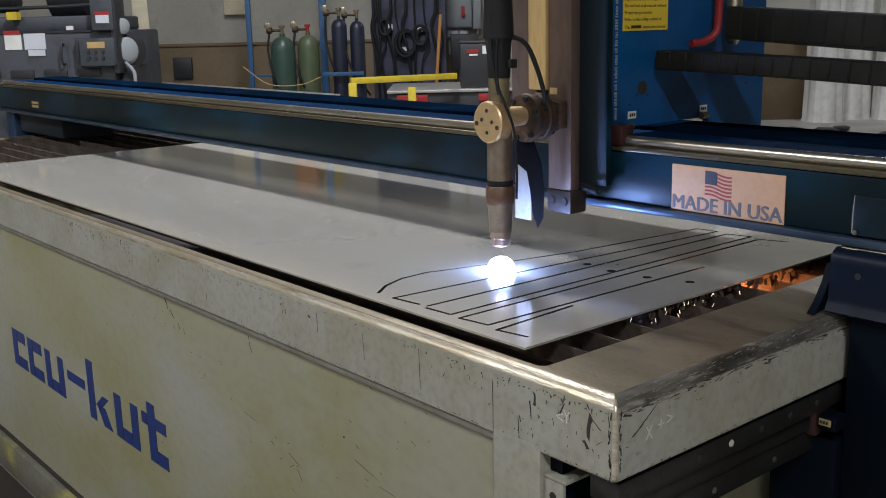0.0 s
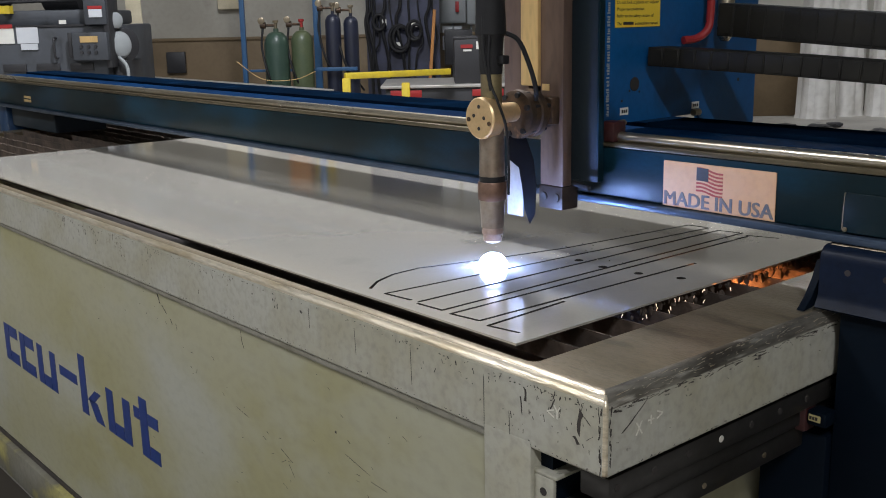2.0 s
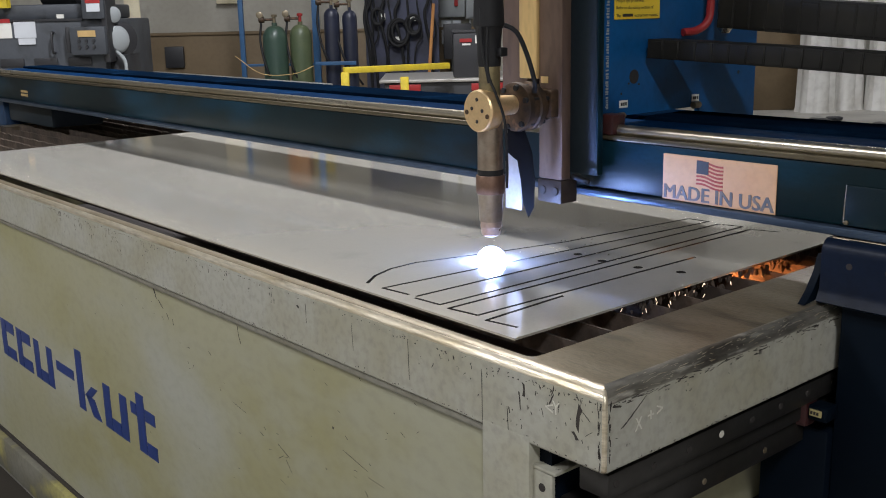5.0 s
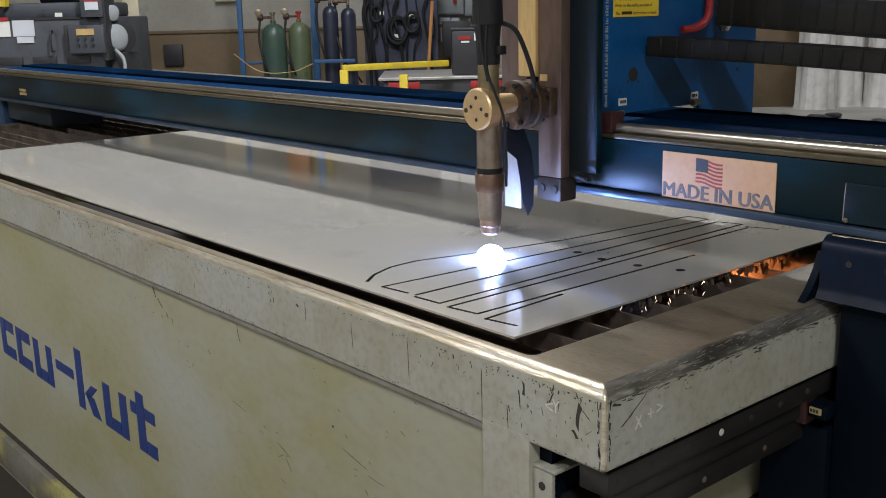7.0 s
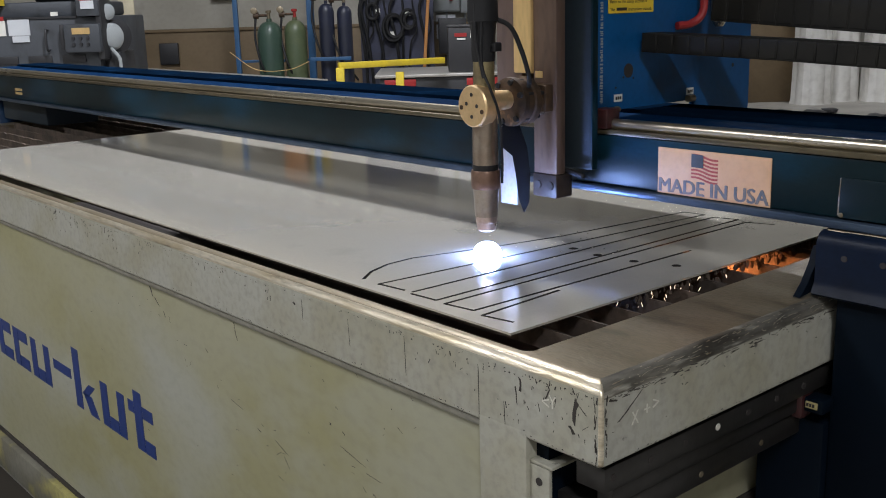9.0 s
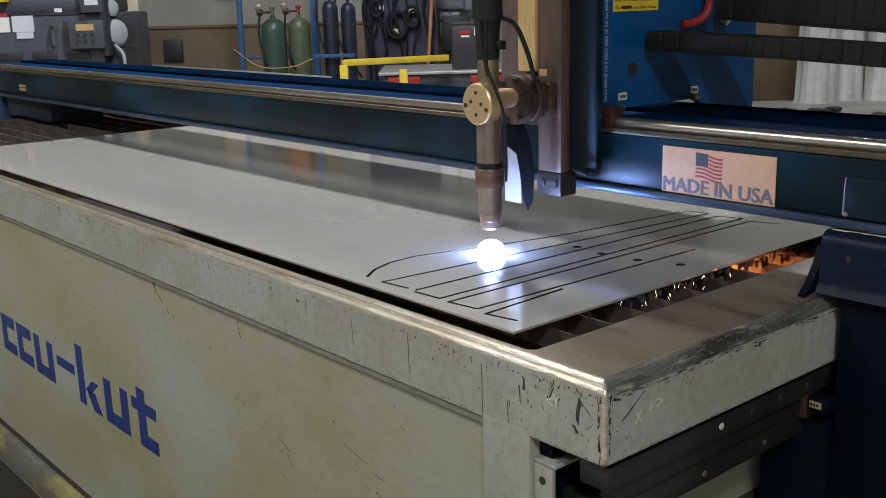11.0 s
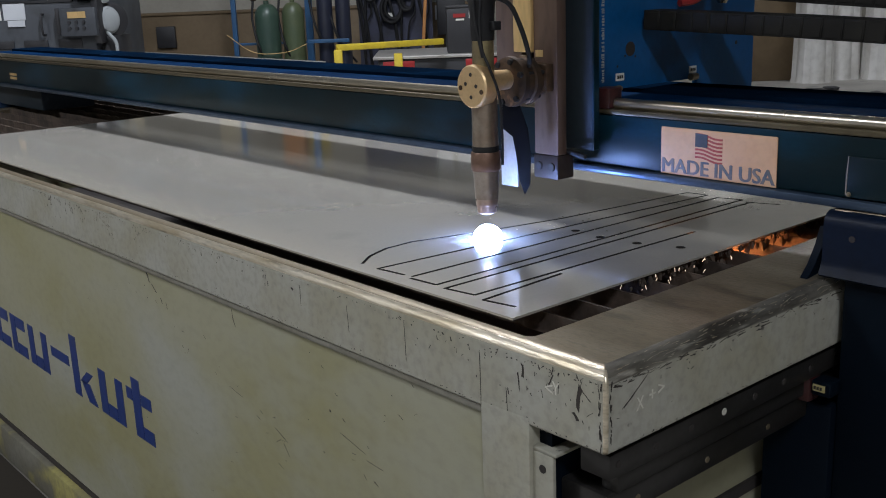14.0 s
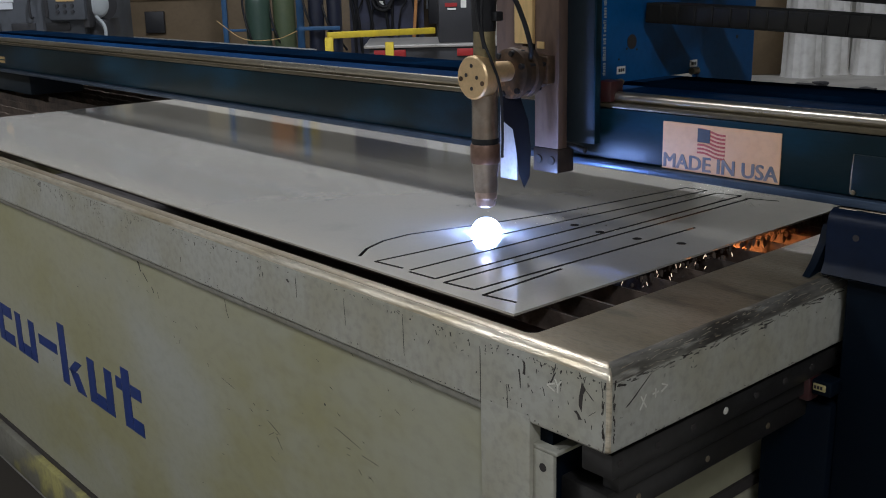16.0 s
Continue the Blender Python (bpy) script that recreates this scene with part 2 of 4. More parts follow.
# pale blue carries the arc's light on the flange in its colour
FLANGE = material("arc_lit_flange", (0.07, 0.10, 0.15), 0.32, 0.5, second=(0.03, 0.05, 0.08), scale=9, amount=0.8, grain=90)
SCUFF = material("scuffed_dark_edge", (0.30, 0.28, 0.235), 0.36, 0.6, second=(0.075, 0.066, 0.053), scale=30, amount=0.95, third=(0.62, 0.59, 0.51), third_scale=38, third_edge=(0.58, 0.68), grain=160, grain_amount=0.3, bump=0.3, stretch=(1, 0.25, 1.6))
CEILM = material("dark_shed_ceiling", (0.22, 0.22, 0.21), 0.85)
APRON = material("scuffed_apron_blue", (0.005, 0.0105, 0.025), 0.42, second=(0.003, 0.005, 0.011), scale=7, amount=0.9, third=(0.010, 0.02, 0.046), third_scale=12, third_edge=(0.6, 0.75), grain=90, grain_amount=0.2, bump=0.08, spec=0.15)
SLAGM = material("glow_slag_beads", (1.0, 0.72, 0.52), glow=1.3)
FLOORDARK = material("dark_floor_brown", (0.035, 0.028, 0.02), 0.8, second=(0.05, 0.04, 0.03), scale=4)
LAMPGLOW = material("lamp_diffuser", (1.0, 0.97, 0.9), glow=6.0)


# ---- building helpers ----
HOME = {}


def thing(name, x, y, z, label, category, frame_of=None, group="", turn=0):
    ob = new(name)
    ob.empty_display_size = 0.1
    ob.matrix_world = (frame_of or Matrix()) @ pose(x, y, z, 0, 0, turn)
    HOME[ob] = (pose(x, y, z, 0, 0, turn))
    return tagged(ob, label, category, group)


def mesh_of(name, bm, mat, smooth=True):
    me = bpy.data.meshes.new(name)
    bmesh.ops.recalc_face_normals(bm, faces=bm.faces)
    bm.to_mesh(me)
    bm.free()
    for m in (mat if isinstance(mat, (list, tuple)) else [mat]):
        me.materials.append(m)
    if smooth and len(me.polygons):
        me.polygons.foreach_set("use_smooth", [True] * len(me.polygons))
        me.set_sharp_from_angle(angle=radians(35))
    return me


def part(name, bm, mat, parent, label="", kind=""):
    home = HOME[parent]
    bm.transform(home.inverted())
    ob = new(name, mesh_of(name, bm, mat))
    ob.parent = parent
    HOME[ob] = home
    return tagged(ob, label, kind=kind)


def single(name, bm, mat, label, category, frame_of=None, kind="", group="", base=(0, 0, 0)):
    bm.transform(Matrix.Translation(base).inverted())
    ob = new(name, mesh_of(name, bm, mat))
    ob.matrix_world = (frame_of or Matrix()) @ Matrix.Translation(base)
    HOME[ob] = Matrix.Translation(base)
    return tagged(ob, label, category, group, kind)


def box(x0, x1, y0, y1, z0, z1, bevel=0.0, seg=2, bm=None):
    own = bmesh.new()
    bmesh.ops.create_cube(own, size=1)
    bmesh.ops.transform(own, matrix=Matrix.Translation(((x0 + x1) / 2, (y0 + y1) / 2, (z0 + z1) / 2)) @ Matrix.Diagonal((x1 - x0, y1 - y0, z1 - z0, 1)), verts=own.verts)
    if bevel:
        bmesh.ops.bevel(own, geom=own.edges[:], offset=bevel, segments=seg, profile=0.5, affect="EDGES")
    return joined(bm, own)


def joined(bm, own):
    if bm is None:
        return own
    me = bpy.data.meshes.new("tmp")
    own.to_mesh(me)
    own.free()
    bm.from_mesh(me)
    bpy.data.meshes.remove(me)
    return bm


def lathe(p, axis, profile, seg=32, bm=None):
    """A turned body: profile of (along, radius) about an axis through p."""
    own = bmesh.new()
    q = Vector(axis).to_track_quat("Z", "Y").to_matrix().to_4x4()
    m = Matrix.Translation(p) @ q
    rings = []
    for h, r in profile:
        rings.append([own.verts.new(m @ Vector((r * math.cos(a), r * math.sin(a), h))) for a in (2 * math.pi * i / seg for i in range(seg))])
    for a, b in zip(rings, rings[1:]):
        for i in range(seg):
            own.faces.new((a[i], a[(i + 1) % seg], b[(i + 1) % seg], b[i]))
    own.faces.new(rings[0][::-1])
    own.faces.new(rings[-1])
    return joined(bm, own)


def tube(points, r, seg=10, bm=None, steps=6):
    """A hose or bar along a smooth line through the points."""
    pts = [Vector(p) for p in points]
    line = []
    if len(pts) > 2 and steps > 1:
        ext = [2 * pts[0] - pts[1], *pts, 2 * pts[-1] - pts[-2]]
        for a, b, c, d in zip(ext, ext[1:], ext[2:], ext[3:]):
            for i in range(steps):
                t = i / steps
                line.append(0.5 * (2 * b + (c - a) * t + (2 * a - 5 * b + 4 * c - d) * t * t + (3 * b - a - 3 * c + d) * t ** 3))
        line.append(pts[-1])
    else:
        line = pts
    own = bmesh.new()
    rings = []
    side = None
    for i, p in enumerate(line):
        d = (line[min(i + 1, len(line) - 1)] - line[max(i - 1, 0)]).normalized()
        side = (side - d * side.dot(d)).normalized() if side else d.orthogonal().normalized()
        up = d.cross(side)
        rings.append([own.verts.new(p + r * (math.cos(a) * side + math.sin(a) * up)) for a in (2 * math.pi * k / seg for k in range(seg))])
    for a, b in zip(rings, rings[1:]):
        for i in range(seg):
            own.faces.new((a[i], a[(i + 1) % seg], b[(i + 1) % seg], b[i]))
    own.faces.new(rings[0][::-1])
    own.faces.new(rings[-1])
    return joined(bm, own)


def prism(outline, normal, depth, place, right, up, bm=None, bevel=0.0):
    """A flat outline given in (right, up) at a place, made thick along normal."""
    own = bmesh.new()
    r, u, n, p = Vector(right), Vector(up), Vector(normal), Vector(place)
    lo = [own.verts.new(p + r * a + u * b) for a, b in outline]
    hi = [own.verts.new(p + r * a + u * b + n * depth) for a, b in outline]
    own.faces.new(lo[::-1])
    own.faces.new(hi)
    k = len(lo)
    for i in range(k):
        own.faces.new((lo[i], lo[(i + 1) % k], hi[(i + 1) % k], hi[i]))
    if bevel:
        bmesh.ops.bevel(own, geom=own.edges[:], offset=bevel, segments=2, profile=0.5, affect="EDGES")
    return joined(bm, own)


def letters(text, size, depth=0.0004, spacing=1.0, width=None, bold=0.0):
    """Text in the built-in font as a bmesh in the xy plane, its lower left at the origin, squeezed to width if given."""
    cu = bpy.data.curves.new("letters", "FONT")
    cu.body, cu.size, cu.extrude, cu.space_character, cu.resolution_u, cu.offset = text, size, depth, spacing, 3, bold
    ob = new("letters", cu)
    me = bpy.data.meshes.new_from_object(ob.evaluated_get(bpy.context.evaluated_depsgraph_get()))
    bpy.data.objects.remove(ob)
    bm = bmesh.new()
    bm.from_mesh(me)
    bpy.data.meshes.remove(me)
    xs = [v.co.x for v in bm.verts]
    ys = [v.co.y for v in bm.verts]
    k = width / (max(xs) - min(xs)) if width else 1
    bm.transform(Matrix.Diagonal((k, 1, 1, 1)) @ Matrix.Translation((-min(xs), -min(ys), 0)))
    return bm


FACE_FRONT = Matrix(((1, 0, 0, 0), (0, 0, -1, 0), (0, 1, 0, 0), (0, 0, 0, 1)))   # text that faces -y
FACE_RIGHT = Matrix(((0, 0, 1, 0), (1, 0, 0, 0), (0, 1, 0, 0), (0, 0, 0, 1)))    # text that faces +x

# ---- hall ----
floor = single("floor", box(-12, 12, -6, 16.0, FLOOR - 0.2, FLOOR), CONCRETE, "worn grey concrete shop floor", "floor", HALL, "structure")
single("wall_north", box(-12, 12, 15.0, 15.3, FLOOR, CEIL), WALLUP, "grey-beige plastered hall wall", "wall", HALL, "structure")
single("wall_south", box(-12, 12, -6.3, -6.0, FLOOR, CEIL), WALLUP, "pale plain hall wall", "wall", HALL, "structure")
single("wall_west", box(-12.3, -12, -6, 15, FLOOR, CEIL), WALLUP, "pale plain hall wall", "wall", HALL, "structure")
single("wall_east", box(12, 12.3, -6, 15, FLOOR, CEIL), WALLUP, "pale plain hall wall", "wall", HALL, "structure")
single("ceiling", box(-12.3, 12.3, -6.3, 15.3, CEIL, CEIL + 0.2), CEILM, "dull grey shed ceiling", "ceiling", HALL, "structure")
single("wall_partition", box(-8.5, 3.2, 12.0, 12.2, FLOOR, CEIL), WALLM, "grey-beige painted partition wall of the shop", "wall", HALL, "structure")
single("trim", box(-3.6, 0.6, 11.955, 12.0, FLOOR, 1.13, 0.004), WAINSCOT, "brown board panelling along the wall foot", "panelling", HALL, "structure")
single("trim", box(-3.62, 0.62, 11.93, 12.0, 1.13, 1.165, 0.006), WAINSCOT, "dark capping rail over the brown board", "trim", HALL, "structure")

# thin dark brown strip laid on the floor along the table front
single("dark_floor_strip", box(-4.5, 0.6, -1.1, -0.02, FLOOR, FLOOR + 0.012, 0.004), FLOORDARK, "dark brown strip of floor along the table", "floor mat", base=(-2, -0.5, FLOOR))
# unseen fittings, placed to suit the light on table, gantry and wall
for x, y, watts in CEILING_LIGHTS:
    fix = thing("ceiling_light", x, y, CEIL - 0.12, "long white ceiling fitting, added out of view", "lamp", None, "ceiling lights")
    part("housing", box(x - 0.75, x + 0.75, y - 0.2, y + 0.2, CEIL - 0.10, CEIL, 0.01), WHITE, fix)
    part("diffuser", box(x - 0.7, x + 0.7, y - 0.16, y + 0.16, CEIL - 0.125, CEIL - 0.10, 0.01), LAMPGLOW, fix)
    lamp("ceiling_lamp", "AREA", pose(x, y, CEIL - 0.14), watts, LAMP_COLOUR, 1.4, 0.32)

# ---- cutting table ----
ZT, ZB = 0.903, 0.792
XL, YB = -3.95, 1.38
table = thing("cutting_table", -2.0, 0.7, FLOOR, "grey-painted steel plasma cutting table with worn bare rim", "cutting table")


def rim_frame():
    """The welded rim: one profile carried round the table, with rounded outer corners."""
    def loop(x0, x1, y0, y1, rad, z, n=5):
        out = []
        for cx, cy, a0 in ((x1 - rad, y0 + rad, -90), (x1 - rad, y1 - rad, 0), (x0 + rad, y1 - rad, 90), (x0 + rad, y0 + rad, 180)):
            out += [(cx + rad * math.cos(radians(a0 + 90 * i / n)), cy + rad * math.sin(radians(a0 + 90 * i / n)), z) for i in range(n + 1)]
        return out
    R = 0.019
    prof = [(0.004, ZB, 2), (0, ZB + 0.004, 1), (0, ZT - R, 1)]
    # only the bend's middle is bright: wear plus a painted edge highlight
    prof += [(R * (1 - math.cos(radians(15 * i))), ZT - R + R * math.sin(radians(15 * i)), (1, 2, 2, 2, 0, 0)[i - 1]) for i in range(1, 7)]
    bm = bmesh.new()
    rows = [(loop(XL + o, -o, o, YB - o, max(0.005 - o * 0.25, 0.0012), z), m) for o, z, m in prof]
    inner = (XL + 0.12, -0.15, 0.026, YB - 0.05)
    rows += [(loop(*inner, 0.014, ZT), 0), (loop(*inner, 0.014, ZT - 0.035), 0), (loop(XL + 0.004, -0.004, 0.004, YB - 0.004, 0.006, ZB), 0)]
    rings = [[bm.verts.new(p) for p in ring] for ring, m in rows]
    rounded = range(2, 8)
    for k, ((ra, ma), (rb, mb), va, vb) in enumerate(zip(rows, rows[1:], rings, rings[1:])):
        for i in range(len(va)):
            j = (i + 1) % len(va)
            f = bm.faces.new((va[i], va[j], vb[j], vb[i]))
            corner_face = i % 6 != 5
            f.material_index = 2 if (mb == 1 and corner_face) else (3 if k in rounded and i == 5 else mb)
    return bm


part("rim", rim_frame(), (BARE, BAND, WORN, SCUFF), table, "worn bare steel rim over a grey band")
part("front_panel", box(XL + 0.02, -0.226, 0.014, 0.018, 0.0, ZB + 0.004), PAINT, table, "stained grey-beige sheet panel")
# lip strip whose dark grey stands for the shade under the band
part("panel_lip", box(XL + 0.02, -0.222, 0.005, 0.016, ZB - 0.013, ZB - 0.0005, 0.004), LIPSHADE, table)
part("corner_post", box(-0.222, -0.130, -0.0005, 0.14, FLOOR, ZB + 0.010, 0.001), BAND, table, "grey painted corner post")
part("corner_post", box(-0.222, -0.137, YB - 0.14, YB, FLOOR, ZB - 0.001, 0.003), PAINT, table)
part("end_panel", box(-0.145, -0.137, 0.14, YB - 0.14, FLOOR, ZB - 0.001), PAINT, table)
part("back_panel", box(XL + 0.02, -0.226, YB - 0.012, YB - 0.004, FLOOR, ZB), PAINT, table)
part("left_panel", box(XL + 0.006, XL + 0.02, 0.01, YB - 0.01, FLOOR, ZB), PAINT, table)
part("kick_plate", box(XL, -0.222, -0.012, 0.02, FLOOR + 0.0, 0.043, 0.004), GRIME, table, "grimy grey base channel")
part("base_gap", box(XL + 0.01, -0.222, 0.008, 0.0145, 0.042, 0.056), SCRATCH, table)
part("slag_pan", box(XL + 0.1, -0.13, 0.02, YB - 0.02, 0.5, 0.52), DARKIN, table, "scorched inner pan")
rng = random.Random(4)


def slat(y):
    """A support bar on edge with a burnt, notched upper rim."""
    bm = bmesh.new()
    n = 260
    x0, x1 = XL + 0.11, -0.156
    rows = []
    for i in range(n + 1):
        x = x0 + (x1 - x0) * i / n
        d = -0.22 - x
        bite = 0.0 if d < 0 else max(0.0, noise.noise(Vector((x * 30, y * 40, 1)))) * 0.007 + max(0, noise.noise(Vector((x * 90, y * 9, 5)))) * 0.004
        z = 0.911 - bite if x < -0.235 else 0.899
        rows.append([bm.verts.new((x, y + s, k)) for s, k in ((-0.0016, 0.868), (-0.0016, z), (0.0016, z), (0.0016, 0.868))])
    for a, b in zip(rows, rows[1:]):
        for k in range(4):
            bm.faces.new((a[k], b[k], b[(k + 1) % 4], a[(k + 1) % 4]))
    bm.faces.new(rows[0])
    bm.faces.new(rows[-1][::-1])
    return bm


for k in range(1, 17):
    part("slat", slat(0.052 + 0.0755 * k + rng.uniform(-0.004, 0.004)), SLAT, table)
part("cross_bar", box(-0.19, -0.184, 0.04, YB - 0.06, 0.77, 0.867), SLAT, table)
part("cross_bar", box(XL + 0.3, XL + 0.306, 0.04, YB - 0.06, 0.77, 0.867), SLAT, table)

# guide rail along the table's end
# added wall that keeps the orange lamp's light from leaking under the rim
part("lamp_leak_baffle", box(-0.1485, -0.141, 0.03, YB - 0.055, 0.60, 0.866), DARKIN, table)
part("rail_bracket", box(-0.134, -0.094, 0.006, 0.013, 0.62, 0.757, 0.002), BAND, table, "grey rail end bracket with a bolt hole")
part("rail_bracket", box(-0.134, -0.088, 0.006, 0.075, 0.7575, 0.763, 0.002), BAND, table, "grey bracket flange")
part("bolt_hole", lathe((-0.112, 0.0058, 0.735), (0, -1, 0), ((0, 0.006), (0.0006, 0.006)), 16), DARKIN, table)
part("guide_rail", box(-0.06, -0.010, 0.02, YB, 0.748, 0.783, 0.003), RAILM, table, "dark steel guide rail")
part("guide_rail", box(-0.05, -0.022, 0.05, YB, 0.716, 0.7475, 0.003), RAILM, table, "dark steel guide rail")
part("rail_beam", box(-0.108, -0.03, 0.035, YB, 0.672, 0.7155, 0.004), RAILM, table, "dark rail support beam")
# solid dark filler in place of the shaded hollow behind the rail
part("rail_shade_filler", box(-0.136, -0.108, 0.02, YB, 0.672, ZB - 0.002), LEGSHADE, table)
for k in range(14):
    part("rail_bolt", lathe((-0.0102, 0.036 + 0.0757 * k, 0.767), (1, 0, 0), ((0, 0.0055), (0.0012, 0.005), (0.0013, 0.003)), 14), DARKIN if k != 3 else CHALK, table)


for k in range(6):
    part("rail_bolt", lathe((-0.0298, 0.10 + 0.155 * k, 0.69), (1, 0, 0), ((0, 0.0048), (0.0012, 0.0045), (0.0013, 0.003)), 14), BARE, table)


def flake(bm, place, right, up, normal, a, w, lean):
    """One ragged chip or scratch of length a and width w."""
    n = 4 if a > 3 * w else 3
    pts = [(w * rng.uniform(0.15, 0.55), -a / 2 + a * (i + rng.random() * 0.6) / n) for i in range(n)]
    pts += [(-w * rng.uniform(0.15, 0.55), a / 2 - a * (i + rng.random() * 0.6) / n) for i in range(n)]
    c, s = math.cos(lean), math.sin(lean)
    prism([(p * c - q * s, p * s + q * c) for p, q in pts], normal, 0.0004, place, right, up, bm)


def slivers(rows, y=-0.0004):
    """Scratches and chips on the front: (x, z, length, thickness, lean)."""
    bm = bmesh.new()
    for x, z, a, w, lean in rows:
        flake(bm, (x, y + 0.0004, z), (1, 0, 0), (0, 0, 1), (0, -1, 0), a, w, lean)
    return bm


marks = []
for k in range(26):
    x = -1.9 * rng.random() ** 1.5 - 0.02
    for i in range(rng.randint(2, 7)):
        drop = abs(rng.gauss(0, 0.022))
        marks.append((min(-0.012, x + rng.gauss(0, 0.02)), max(0.8, 0.883 - drop), 0.002 + 0.010 * rng.random() ** 2.5, rng.uniform(0.0005, 0.0022) * (1.6 if drop < 0.008 else 0.8), rng.gauss(0, 0.35)))
for k in range(150):
    x = -2.2 * rng.random() ** 1.3 - 0.01
    marks.append((x, 0.797 + abs(rng.gauss(0, 0.003)), rng.uniform(0.0012, 0.005), rng.uniform(0.0006, 0.0018), 1.57 + rng.uniform(-0.6, 0.6)))
for k in range(42):
    marks.append((rng.uniform(-0.19, -0.012), 0.884 - 0.075 * rng.random() ** 1.8, 0.002 + 0.014 * rng.random() ** 2, rng.uniform(0.0005, 0.0016), rng.gauss(0, 0.3)))
marks += [(-0.043, 0.856, 0.044, 0.0085, -0.2), (-0.049, 0.832, 0.018, 0.006, 0.7), (-0.030, 0.862, 0.020, 0.0012, 0.9), (-0.026, 0.84, 0.016, 0.0010, -0.9), (-0.222, 0.83, 0.10, 0.0012, 0.0), (-0.148, 0.85, 0.034, 0.0028, 0.1),
          (-0.385, 0.845, 0.085, 0.001, 0.02), (-0.17, 0.80, 0.09, 0.0012, 0.05), (-0.14, 0.868, 0.024, 0.006, 0.05), (-0.09, 0.868, 0.025, 0.003, -0.5), (-0.665, 0.858, 0.045, 0.0012, 0.0), (-0.69, 0.866, 0.012, 0.005, 0.8), (-0.53, 0.85, 0.05, 0.0009, 0.05)]
for k in range(150):
    marks.append((-2.4 * rng.random() ** 1.4 - 0.01, 0.8845 - 0.004 * abs(rng.gauss(0, 1)), rng.uniform(0.0015, 0.0055), rng.uniform(0.0006, 0.002), 1.57 + rng.uniform(-0.5, 0.5)))
for k in range(16):
    marks.append((-0.0085 + rng.gauss(0, 0.0012), rng.uniform(0.80, 0.884), rng.uniform(0.005, 0.016), rng.uniform(0.001, 0.0026), rng.gauss(0, 0.08)))
part("chipped_paint", slivers(marks), SCRATCH, table, "dark chips and scratches", "stuff")
low = [(rng.uniform(-1.9, -0.26), 0.15 + 0.62 * rng.random(), rng.uniform(0.002, 0.012), rng.uniform(0.0004, 0.0011), 1.57 + rng.uniform(-0.7, 0.7)) for k in range(34)]
low += [(-0.935, 0.762, 0.03, 0.002, 0.15), (-0.93, 0.745, 0.02, 0.0016, 0.4), (-1.30, 0.765, 0.035, 0.006, 0.5), (-1.275, 0.745, 0.03, 0.003, 0.9), (-1.245, 0.725, 0.02, 0.002, 0.6), (-0.79, 0.56, 0.05, 0.0014, 1.2), (-0.80, 0.545, 0.03, 0.0014, 2.1), (-0.775, 0.535, 0.03, 0.001, 0.7),
        (-0.62, 0.66, 0.006, 0.005, 0), (-0.56, 0.62, 0.08, 0.001, 1.35), (-0.50, 0.60, 0.05, 0.0009, 1.5), (-0.95, 0.60, 0.06, 0.0008, 1.4)]
low += [(rng.gauss(x0, 0.05), rng.gauss(z0, 0.03), 0.004 + 0.02 * rng.random() ** 2, rng.uniform(0.0005, 0.0013), rng.gauss(1.2, 0.5)) for x0, z0 in ((-1.3, 0.74), (-0.8, 0.55), (-0.55, 0.62), (-1.15, 0.66), (-0.45, 0.72)) for k in range(7)]
part("chipped_paint", slivers(low, 0.0136), SCRATCH, table, "thin scuffs on the sheet panel", "stuff")
end_marks = bmesh.new()
RIGHT_FACE = ((0, 1, 0), (0, 0, 1), (1, 0, 0))
for k in range(46):
    flake(end_marks, (0.0002, rng.uniform(0.008, 0.8), 0.883 - 0.07 * rng.random() ** 3.5), *RIGHT_FACE, 0.002 + 0.008 * rng.random() ** 2, rng.uniform(0.0006, 0.0016), rng.gauss(1.2, 0.6))
for k in range(170):
    flake(end_marks, (0.0002, rng.uniform(0.008, 1.0), 0.884 - 0.0045 * abs(rng.gauss(0, 1))), *RIGHT_FACE, 0.003 + 0.026 * rng.random() ** 2, rng.uniform(0.0005, 0.0018), 1.57 + rng.gauss(0, 0.12))
for k in range(12):
    flake(end_marks, (0.0002, 0.0085 + rng.gauss(0, 0.0012), rng.uniform(0.80, 0.884)), *RIGHT_FACE, rng.uniform(0.005, 0.016), rng.uniform(0.001, 0.003), rng.gauss(0, 0.08))
for y, z, a, w, lean in ((0.055, 0.862, 0.07, 0.0018, -0.98), (0.04, 0.852, 0.03, 0.0012, -1.1), (0.022, 0.879, 0.02, 0.004, 1.3)):
    flake(end_marks, (0.0002, y, z), *RIGHT_FACE, a, w, lean)
for k in range(70):
    flake(end_marks, (0.0002, rng.uniform(0.01, 0.9), 0.7955 + abs(rng.gauss(0, 0.002))), *RIGHT_FACE, rng.uniform(0.002, 0.007), rng.uniform(0.0005, 0.0014), 1.57 + rng.gauss(0, 0.3))
part("chipped_paint", end_marks, SCRATCH, table, "dark scratches on the end band", "stuff")
bright = bmesh.new()
for k in range(230):
    a = radians(rng.uniform(12, 72))
    n = Vector((math.cos(a), 0, math.sin(a)))
    p = Vector((-0.019 + 0.0189 * n.x, rng.uniform(0.03, 1.0), ZT - 0.019 + 0.0189 * n.z))
    flake(bright, p, (0, 1, 0), (-n.z, 0, n.x), n, 0.003 + 0.03 * rng.random() ** 2.2, rng.uniform(0.0004, 0.0013), 1.57 + rng.gauss(0, 0.1))
part("bright_scratch", bright, WORN, table, "bright scrapes along the end edge", "stuff")
